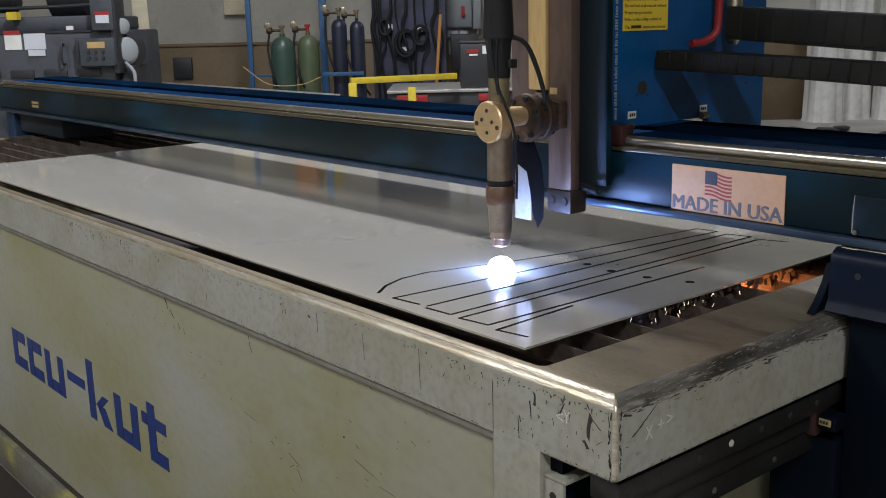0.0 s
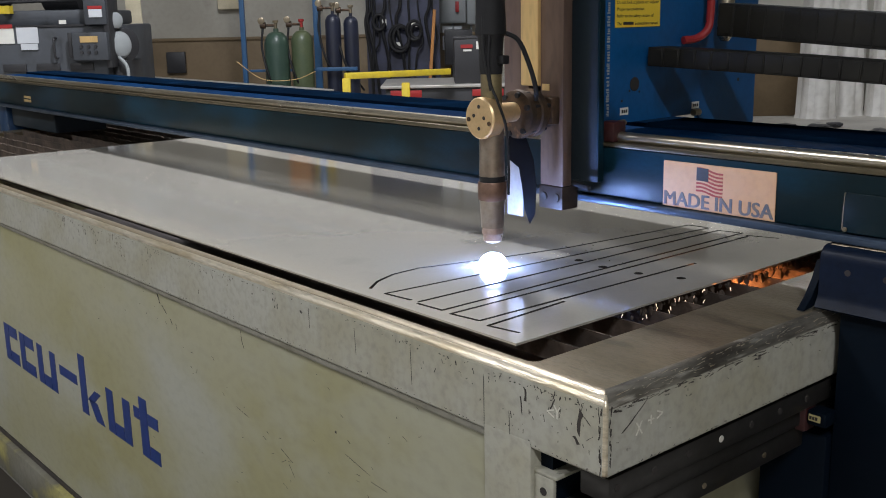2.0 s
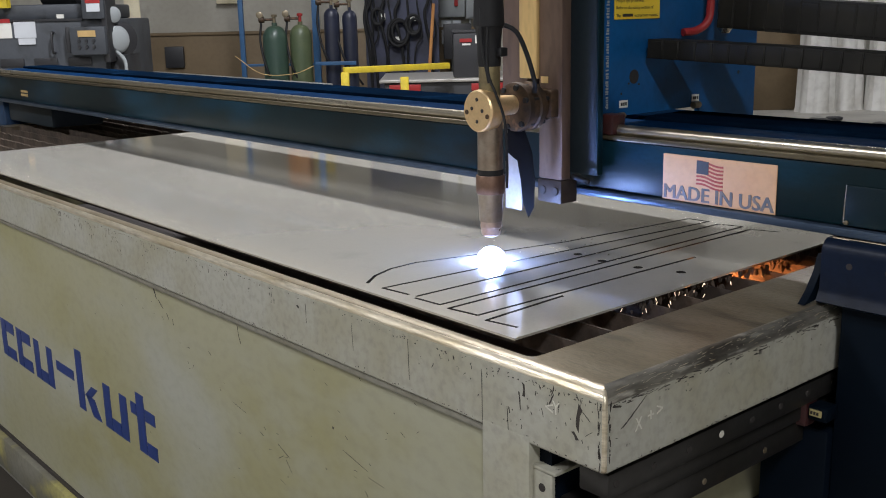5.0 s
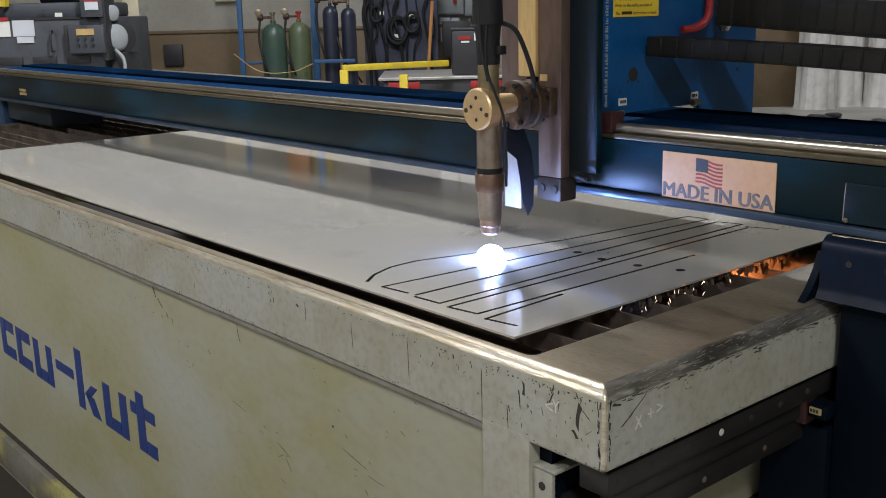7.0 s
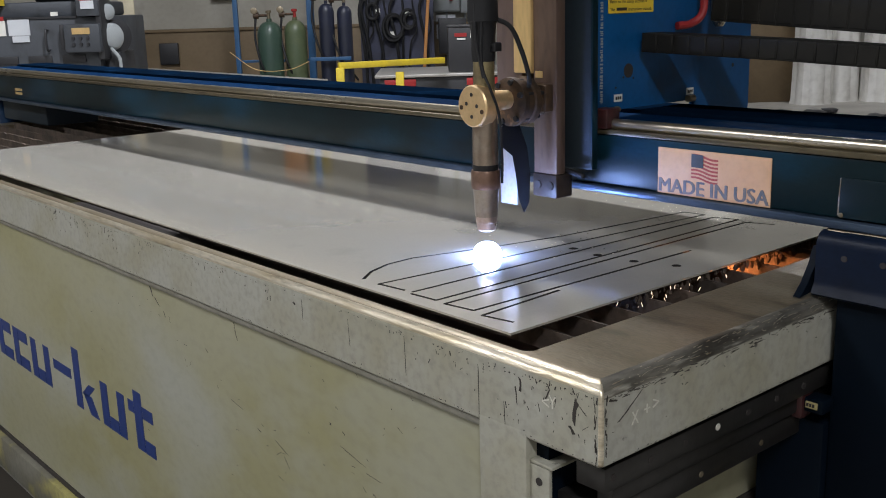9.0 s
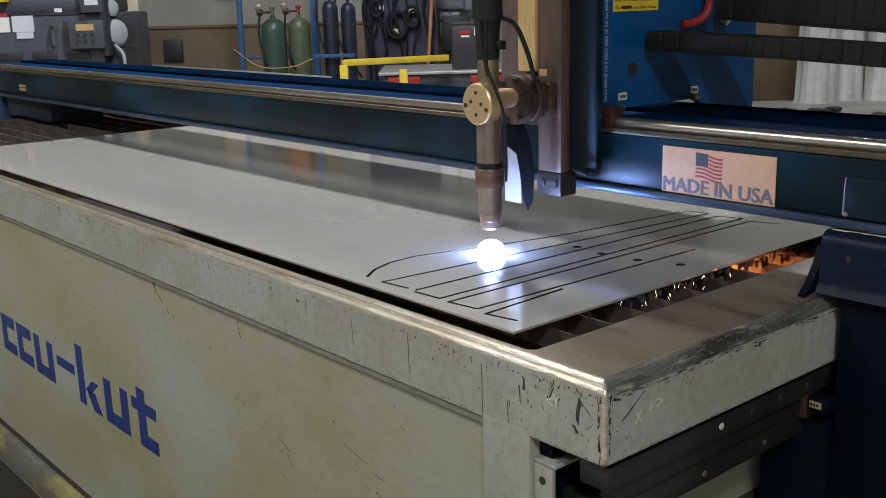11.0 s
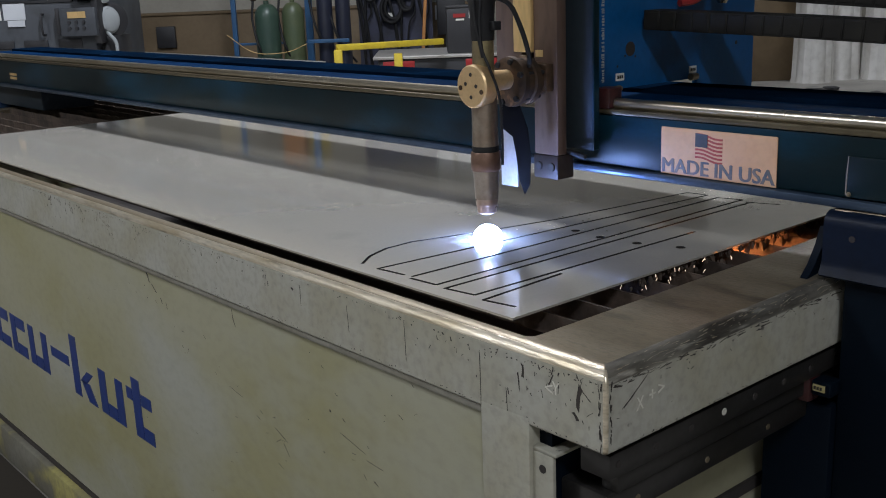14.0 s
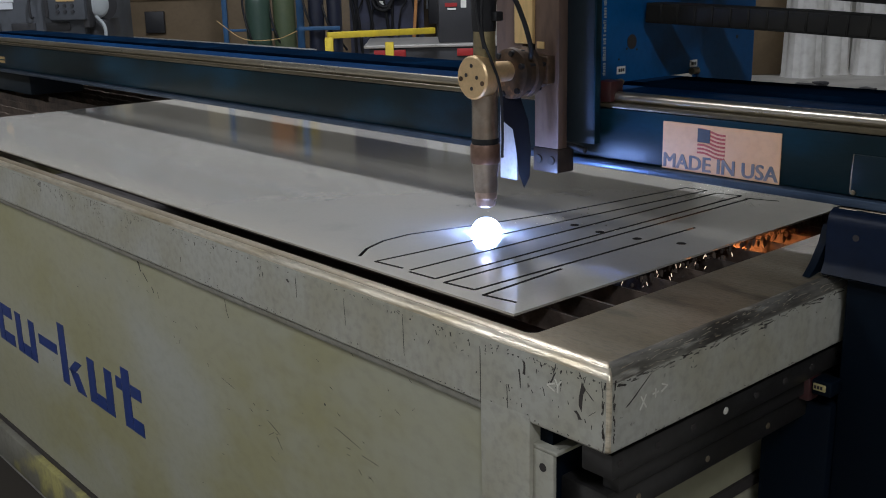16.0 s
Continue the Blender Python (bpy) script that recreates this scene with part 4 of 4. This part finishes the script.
# ---- cable carriers ----
def carrier(name, pts, h, w, label):
    ob = thing(name, pts[0][0], pts[0][1], pts[0][2], label, "cable carrier", group="cable carriers")
    line = [Vector(p) for p in pts]
    total = sum((b - a).length for a, b in zip(line, line[1:]))
    n = int(total / 0.034)
    for i in range(n):
        s = (i + 0.5) / n * total
        for a, b in zip(line, line[1:]):
            if s <= (b - a).length:
                break
            s -= (b - a).length
        d = (b - a).normalized()
        c = a + d * s
        bm = box(-0.0172, 0.0172, -w / 2, w / 2, -h / 2, h / 2, 0.001, 1)
        box(-0.015, 0.015, -w / 2 - 0.001, w / 2 + 0.001, -h * 0.42, h * 0.42, 0.0008, 1, bm)
        bm.transform(Matrix.Translation(c) @ Matrix(((d.x, 0, -d.z, 0), (d.y, 1, 0, 0), (d.z, 0, d.x, 0), (0, 0, 0, 1))))
        part("link", bm, CHAINM, ob)
    return ob


bend = [(0.16 + 0.11 * math.sin(a), 0.76, 1.246 - 0.11 + 0.11 * math.cos(a)) for a in (i * math.pi / 16 for i in range(9))]
carrier("cable_carrier", [(-0.492, 0.715, 1.278), (-0.2, 0.735, 1.266), *bend, (0.27, 0.76, 1.02)], 0.036, 0.06, "black plastic cable carrier looping down beside the beam")
carrier("cable_carrier", [(-0.395, 0.80, 1.345), (-0.07, 0.80, 1.322), (0.3, 0.80, 1.308), (0.7, 0.80, 1.30)], 0.06, 0.06, "black plastic cable carrier above the beam")
hose = thing("red_hose", -0.49, 0.83, 1.31, "short red hose with a steel fitting on the carriage", "hose")
part("hose", tube([(-0.495, 0.80, 1.305), (-0.485, 0.83, 1.308), (-0.475, 0.852, 1.325), (-0.475, 0.86, 1.36), (-0.475, 0.86, 1.45)], 0.008), RED, hose)
part("fitting", lathe((-0.475, 0.86, 1.45), (0, 0, 1), ((0, 0.010), (0.03, 0.010)), 12), BARE, hose)
part("filter_bowl", lathe((-0.47, 0.905, 1.30), (0, 0, 1), ((0, 0.008), (0.012, 0.016), (0.09, 0.017), (0.10, 0.013), (0.2, 0.012)), 20), SHAFT, hose, "steel filter bowl")

# ---- behind the table ----
bench = thing("sheet_bench", -6.0, 2.6, FLOOR, "low bench covered with a bare steel sheet", "bench")
part("top", box(-11.0, BENCH_X, 2.65, 3.55, BENCH_Z - 0.02, BENCH_Z, 0.003), SHEET, bench, "pale bare sheet steel top")
for x in (-8.2, BENCH_X - 0.25):
    for y in (2.75, 3.4):
        part("leg", box(x, x + 0.08, y, y + 0.08, FLOOR, BENCH_Z - 0.021, 0.004), NAVY, bench)


def gas_cylinder(u, d, r, h, mat, label, cap=False):
    ob = thing("gas_cylinder", u, d, FLOOR, label, "gas cylinder", HALL, "gas cylinders")
    prof = [(0, r * 0.9), (0.02, r), (h, r)] + [(h + r * 1.1 * math.sin(a), r * (0.22 + 0.78 * math.cos(a))) for a in (i * math.pi / 16 for i in range(1, 9))]
    prof.append((h + r * 1.1 + 0.03, r * 0.22))
    part("body", lathe((u, d, FLOOR), (0, 0, 1), prof, 32), mat, ob)
    top = FLOOR + h + r * 1.1 + 0.03
    part("valve", lathe((u, d, top), (0, 0, 1), ((0, 0.016), (0.05, 0.016), (0.055, 0.028), (0.075, 0.028), (0.08, 0.01)), 14), RED if cap else BARE, ob)
    part("regulator", lathe((u - 0.01, d - 0.02, top + 0.03), (-1, 0, 0), ((0, 0.012), (0.08, 0.012), (0.082, 0.03), (0.13, 0.03), (0.135, 0.02)), 16), BRASS2, ob)
    part("gauge", lathe((u - 0.13, d - 0.02, top + 0.075), (0, -1, 0), ((0, 0.03), (0.03, 0.032), (0.032, 0.028)), 18), BARE, ob)
    part("hose", tube([(u - 0.12, d - 0.03, top), (u - 0.13, d - 0.06, top - 0.2), (u - 0.05, d - 0.1, top - 0.5), (u + 0.1, d + 0.1, top - 0.75)], 0.011), RUBBER, ob)
    return ob


gas_cylinder(-1.575, 10.0, 0.118, 1.18, GREEN, "green gas cylinder with a gauge regulator")
gas_cylinder(-1.335, 10.05, 0.105, 1.20, GREEN2, "olive green gas cylinder with a red valve cap", True)
gas_cylinder(-1.035, 10.1, 0.075, 1.38, SLATEBLUE, "dark slate gas cylinder in the blue rack")
gas_cylinder(-0.865, 10.15, 0.072, 1.36, SLATEBLUE, "dark slate gas cylinder in the blue rack")
rack = thing("cylinder_rack", -1.6, 10.4, FLOOR, "blue steel rack round the gas cylinders", "rack", HALL)
for u, w in ((-1.965, 0.024), (-1.225, 0.034)):
    part("post", box(u - w, u + w, 10.38, 10.38 + 2 * w, FLOOR, 2.6, 0.004), POSTBLUE, rack)
part("bar", box(-1.19, -0.80, 9.93, 9.96, 0.86, 0.895, 0.003), POSTBLUE, rack)
part("bar", box(-1.94, -1.26, 10.39, 10.42, 0.84, 0.865, 0.003), POSTBLUE, rack)
part("chain", tube([(-1.94, 9.85, 0.97), (-1.7, 9.85, 0.80), (-1.4, 9.86, 0.79), (-1.2, 9.9, 0.86)], 0.004), GOLDSTRIP, rack, "slack yellow chain")

board = thing("hose_board", -0.4, 11.1, FLOOR, "dark board hung with coiled black hoses", "hose board", HALL)
part("panel", box(-0.78, 0.0, 11.06, 11.10, FLOOR, 2.4, 0.005), STEELBLUE, board)
for u, z, r in ((-0.41, 1.14, 0.085), (-0.43, 1.13, 0.105), (-0.27, 1.21, 0.075), (-0.25, 1.20, 0.055), (-0.64, 1.30, 0.06)):
    part("coil", tube([(u + r * math.cos(a), 11.02 - 0.004 * a, z + 1.3 * r * math.sin(a)) for a in (i * 0.5 for i in range(26))], 0.019, 8, steps=2), RUBBER, board)
for u in (-0.77, -0.74, -0.70, -0.655, -0.6, -0.5, -0.44, -0.32, -0.2, -0.13, -0.05):
    k = math.sin(u * 40)
    part("hose", tube([(u, 11.03, 2.0), (u + 0.03 * k, 11.0, 1.5), (u - 0.02 * k, 10.99, 1.22 + 0.1 * k), (u + 0.05 * k, 11.0, 0.95), (u + 0.09 * k, 11.03, 0.5)], 0.013 + 0.004 * k), RUBBER, board)
for u, z in ((-0.47, 1.03), (-0.3, 1.25), (-0.62, 1.27)):
    part("tag", box(u, u + 0.06, 10.98, 10.985, z, z + 0.06), WHITE, board)
broom = single("broom", tube([(-0.05, 10.8, 1.42), (-0.145, 10.8, 0.30), (-0.19, 10.8, FLOOR + 0.02)], 0.017, steps=1), WOOD, "orange wooden broom stick leaning on the wall", "broom", HALL, base=(-0.15, 10.8, FLOOR))

for u0, u1, z0, lab in ((0.0, 0.30, 1.27, "grey electrical switch box with a red lever"), (0.31, 0.41, 1.25, "narrow grey electrical box"), (0.52, 0.85, 1.28, "white electrical cabinet on the wall")):
    sb = thing("switch_box", (u0 + u1) / 2, 11.95, z0, lab, "switch box", HALL, "switch boxes")
    part("body", box(u0, u1, 11.86, 11.99, z0, z0 + 0.55, 0.01), LIGHTGREY if u0 < 0.5 else WHITE, sb)
    part("door", box(u0 + 0.012, u1 - 0.012, 11.848, 11.859, z0 + 0.015, z0 + 0.535, 0.004), LIGHTGREY if u0 < 0.5 else WHITE, sb)
    if u0 < 0.3:
        part("lever", box(u0 + 0.18, u0 + 0.22, 11.80, 11.847, z0 + 0.12, z0 + 0.24, 0.008), RED, sb)
    part("conduit", lathe(((u0 + u1) / 2, 11.94, FLOOR), (0, 0, 1), ((0, 0.014), (z0 - FLOOR, 0.014)), 10), LIGHTGREY, sb)
single("notice", box(0.03, 0.25, 11.935, 11.945, 0.97, 1.24), PAPER, "pale paper notices on the wall", "notice", HALL, base=(0.14, 11.94, 0.97))
single("wall_cabinet", box(0.05, 0.36, 11.5, 11.9, 0.82, 1.20, 0.01), DARK, "dark cupboard against the wall", "cupboard", HALL, base=(0.2, 11.7, 0.82))

cart = thing("tool_cart", 0.2, 8.9, FLOOR, "low cart with a pale top and red drawers", "cart", HALL)
part("top", box(-0.50, 0.85, 8.5, 9.5, 0.775, 0.80, 0.006), SHEET, cart)
part("body", box(-0.46, 0.8, 8.53, 9.46, 0.2, 0.774, 0.01), DARK, cart)
for z in (0.70, 0.58, 0.46):
    part("drawer", box(-0.42, -0.16, 8.515, 8.529, z, z + 0.06, 0.004), RED, cart)
    part("drawer", box(0.26, 0.52, 8.515, 8.529, z, z + 0.06, 0.004), RED, cart)
for u in (-0.4, 0.72):
    for d in (8.6, 9.4):
        part("leg", box(u, u + 0.06, d, d + 0.06, FLOOR, 0.2), DARK, cart)
crate = thing("black_case", 0.28, 8.8, 0.80, "black equipment case with a red and white label", "case", HALL)
part("body", box(0.115, 0.50, 8.62, 9.0, 0.8005, 1.165, 0.012), DARK, crate)
part("lid", box(0.11, 0.505, 8.615, 9.005, 1.165, 1.185, 0.006), DARK, crate)
part("label", box(0.17, 0.27, 8.613, 8.619, 1.09, 1.12), RED, crate)
part("label", box(0.19, 0.26, 8.612, 8.619, 1.065, 1.08), WHITE, crate)
part("label", box(0.30, 0.345, 8.613, 8.619, 1.08, 1.145), WHITE, crate)

rail = thing("yellow_rail", -0.3, 8.0, FLOOR, "yellow steel guard rail", "guard rail", HALL)
bar = box(-0.45, 0.45, -0.024, 0.024, -0.024, 0.024, 0.006)
bar.transform(Matrix.Translation((-0.335, 8.2, 0.915)) @ Euler((0, 0, radians(24))).to_matrix().to_4x4())
part("top_bar", bar, YELLOW, rail)
for u, d in ((-0.735, 8.02), (-0.272, 7.95)):
    part("post", box(u - 0.032, u + 0.032, d - 0.03, d + 0.03, FLOOR, 0.90 if u < -0.5 else 0.86, 0.006), YELLOW, rail)

shelf = thing("wall_shelf", -1.5, 11.8, 1.98, "narrow shelf high on the wall", "shelf", HALL)
part("board", box(-2.0, -1.0, 11.6, 12.0, 1.97, 2.0, 0.004), WAINSCOT, shelf)
single("carton", box(-1.76, -1.51, 11.62, 11.9, 2.0, 2.35, 0.006), WOOD, "orange-brown carton on the high shelf", "carton", HALL, base=(-1.63, 11.76, 2.0))
single("yellow_tub", lathe((-1.36, 11.75, 2.0), (0, 0, 1), ((0, 0.11), (0.26, 0.13), (0.29, 0.135), (0.30, 0.12))), YELLOW, "yellow plastic tub on the high shelf", "tub", HALL, base=(-1.36, 11.75, 2.0))
for u0, u1 in ((-0.08, 0.19), (0.24, 0.47)):
    single("notice", box(u0, u1, 11.97, 11.995, 2.24, 2.58, 0.003), PAPER, "white board notice high on the wall", "notice", HALL, base=(u0, 11.98, 2.24))

# grey machine
mach = thing("grey_machine", -3.1, 8.4, FLOOR, "large grey welding machine with control boxes", "machine", HALL)
part("body", box(-4.6, -2.57, 8.0, 9.3, 0.30, 1.345, 0.02), GREY, mach)
part("hood", box(-4.6, -2.72, 8.06, 9.25, 1.345, 1.462, 0.02), GREY, mach)
part("pipe", tube([(-4.6, 8.2, 1.535), (-3.4, 8.2, 1.53), (-2.75, 8.2, 1.545)], 0.014, 10), DARK, mach, "dark pipe over the hood")
for u, r in ((-3.62, 0.10), (-3.02, 0.16)):
    part("blower", lathe((u, 8.5, 1.60), (1, 0, 0), ((-0.17, r * 0.8), (-0.15, r), (0.13, r), (0.16, r * 0.7)), 24), RUBBER, mach, "dark round blower housing")
part("upright", box(-2.565, -2.52, 7.95, 8.2, 1.02, 1.75, 0.006), DARK, mach)
part("base", box(-4.5, -2.6, 8.05, 9.25, FLOOR, 0.30, 0.01), DARK, mach)
part("control_box", box(-2.80, -2.53, 7.9, 8.0, 1.08, 1.29, 0.008), GREY, mach)
part("control_box", box(-2.84, -2.805, 7.93, 8.0, 1.10, 1.29, 0.005), DARK, mach)
part("top_box", box(-2.70, -2.53, 7.93, 8.05, 1.345, 1.6, 0.01), GREY, mach)
for i in range(3):
    for k in range(2):
        part("button", lathe((-2.73 + 0.055 * i, 7.9, 1.185 - 0.045 * k), (0, -1, 0), ((0, 0.014), (0.012, 0.012)), 12), DARK, mach)
part("label", box(-2.735, -2.60, 7.893, 7.899, 1.215, 1.262), GOLDSTRIP, mach)
part("label", box(-2.66, -2.56, 7.923, 7.929, 1.40, 1.46), PAPER, mach)
part("label", box(-2.665, -2.555, 7.922, 7.929, 1.462, 1.485), RED, mach)
sheet = part("paper_sheet", box(-3.25, -3.085, 7.99, 7.996, 1.215, 1.345), PAPER, mach, "white sheet taped on the housing")
part("paper_sheet", box(-3.225, -3.095, 7.988, 7.994, 1.165, 1.212), PAPER, mach)
part("label", box(-3.40, -3.27, 7.99, 7.996, 1.215, 1.33), WHITE, mach)
part("label", box(-3.40, -3.275, 7.985, 7.9895, 1.33, 1.36), RED, mach)
part("label", box(-3.36, -3.28, 7.98, 8.055, 1.44, 1.50), YELLOW, mach)
part("label", box(-2.915, -2.86, 7.99, 7.996, 1.355, 1.385), WHITE, mach)
for k in range(5):
    part("louvre", box(-3.9 + 0.26 * k, -3.72 + 0.26 * k, 7.985, 7.999, 1.00, 1.06, 0.004), DARK, mach)
part("seam", box(-4.58, -2.72, 7.99, 8.01, 1.335, 1.352), DARK, mach)
part("handle", tube([(-2.95, 7.99, 1.10), (-2.95, 7.94, 1.11), (-2.95, 7.94, 1.24), (-2.95, 7.99, 1.25)], 0.009), DARK, mach)
AXIS = (0.80, -0.60, 0)
part("motor", lathe((-2.50, 8.12, 1.185), AXIS, ((-0.28, 0.105), (0.0, 0.105), (0.01, 0.09), (0.025, 0.085), (0.04, 0.055)), 32), LIGHTGREY, mach, "pale round motor end")
part("motor_guard", lathe((-2.49, 8.19, 1.185), AXIS, ((-0.2, 0.125), (0.02, 0.128), (0.03, 0.11)), 32), DARK, mach, "dark motor guard ring")
part("motor_cap", lathe((-2.52, 8.10, 1.375), AXIS, ((-0.15, 0.062), (0.02, 0.06), (0.035, 0.035)), 24), LIGHTGREY, mach)
part("motor_foot", box(-2.60, -2.45, 8.1, 8.5, 0.3, 1.07, 0.01), DARK, mach)
part("bracket", tube([(-2.50, 8.05, 1.10), (-2.44, 8.05, 1.02), (-2.44, 8.05, 0.9)], 0.014, 8), LIGHTGREY, mach)
rag = prism([(-0.075, 0.42), (-0.072, 0.02), (-0.03, 0.0), (0.03, 0.012), (0.078, 0.005), (0.07, 0.42)], (0, -1, 0), 0.012, (-2.92, 10.0, 1.262), (1, 0, 0), (0, 0, 1), bevel=0.004)
single("cloth", rag, CREAM, "cream cloth hanging from a line", "cloth", HALL, base=(-2.92, 10.0, 1.26))
single("cloth_pole", box(-2.98, -2.94, 10.01, 10.05, FLOOR, 1.9, 0.003), LIGHTGREY, "thin grey pole behind the cloth", "pole", HALL, base=(-2.96, 10.03, FLOOR))
single("wall_vent", box(-3.15, -2.935, 11.90, 11.954, 0.77, 1.01, 0.008), DARK, "black louvred vent in the brown board", "vent", HALL, base=(-3.04, 11.93, 0.77))
single("wall_box", box(-2.52, -2.25, 11.9, 12.0, 1.475, 2.2, 0.01), CREAM, "tall cream junction box high on the wall", "junction box", HALL, base=(-2.39, 11.95, 1.475))

# wrapped rolls at the right, and a brown partition behind them
for i, (u, d, r, h) in enumerate(((4.98, 13.6, 0.24, 2.3), (5.45, 13.9, 0.26, 2.4), (5.98, 13.7, 0.27, 2.4), (6.6, 13.9, 0.26, 2.3))):
    prof = [(0, r * 1.08), (0.06, r * 1.02), (0.5, r * 0.98), (1.2, r * 0.92), (h, r * 0.9)]
    bm = lathe((u, d, FLOOR), (0, 0, 1), prof, 40)
    for v in bm.verts:
        a = math.atan2(v.co.y - d, v.co.x - u)
        k = 1 + 0.05 * math.sin(7 * a + i) + 0.03 * math.sin(13 * a + 2 * i)
        v.co.x, v.co.y = u + (v.co.x - u) * k, d + (v.co.y - d) * k
    single("wrapped_roll", bm, WRAP, "tall roll wrapped in pale crumpled sheeting", "wrapped roll", HALL, group="wrapped rolls", base=(u, d, FLOOR))
single("brown_crate", box(3.7, 4.86, 13.9, 14.6, FLOOR, 1.0, 0.01), WAINSCOT, "brown board crate by the wall", "crate", HALL, base=(4.2, 14.2, FLOOR))
for k, (u, d) in enumerate(((4.0, 12.3), (4.2, 12.45), (4.55, 12.3), (4.8, 12.45), (5.05, 11.7), (5.7, 12.0))):
    bm = bmesh.new()
    bmesh.ops.create_icosphere(bm, subdivisions=2, radius=1)
    for v in bm.verts:
        v.co *= 1 + 0.4 * noise.noise(v.co * 2 + Vector((k, 0, 0)))
    bm.transform(Matrix.Translation((u, d, FLOOR + 0.03)) @ Matrix.Diagonal((0.10 + 0.02 * (k % 3), 0.12, 0.032, 1)))
    single("debris", bm, DARK, "dark scrap lying on the concrete floor", "scrap", HALL, group="floor scrap", base=(u, d, FLOOR))
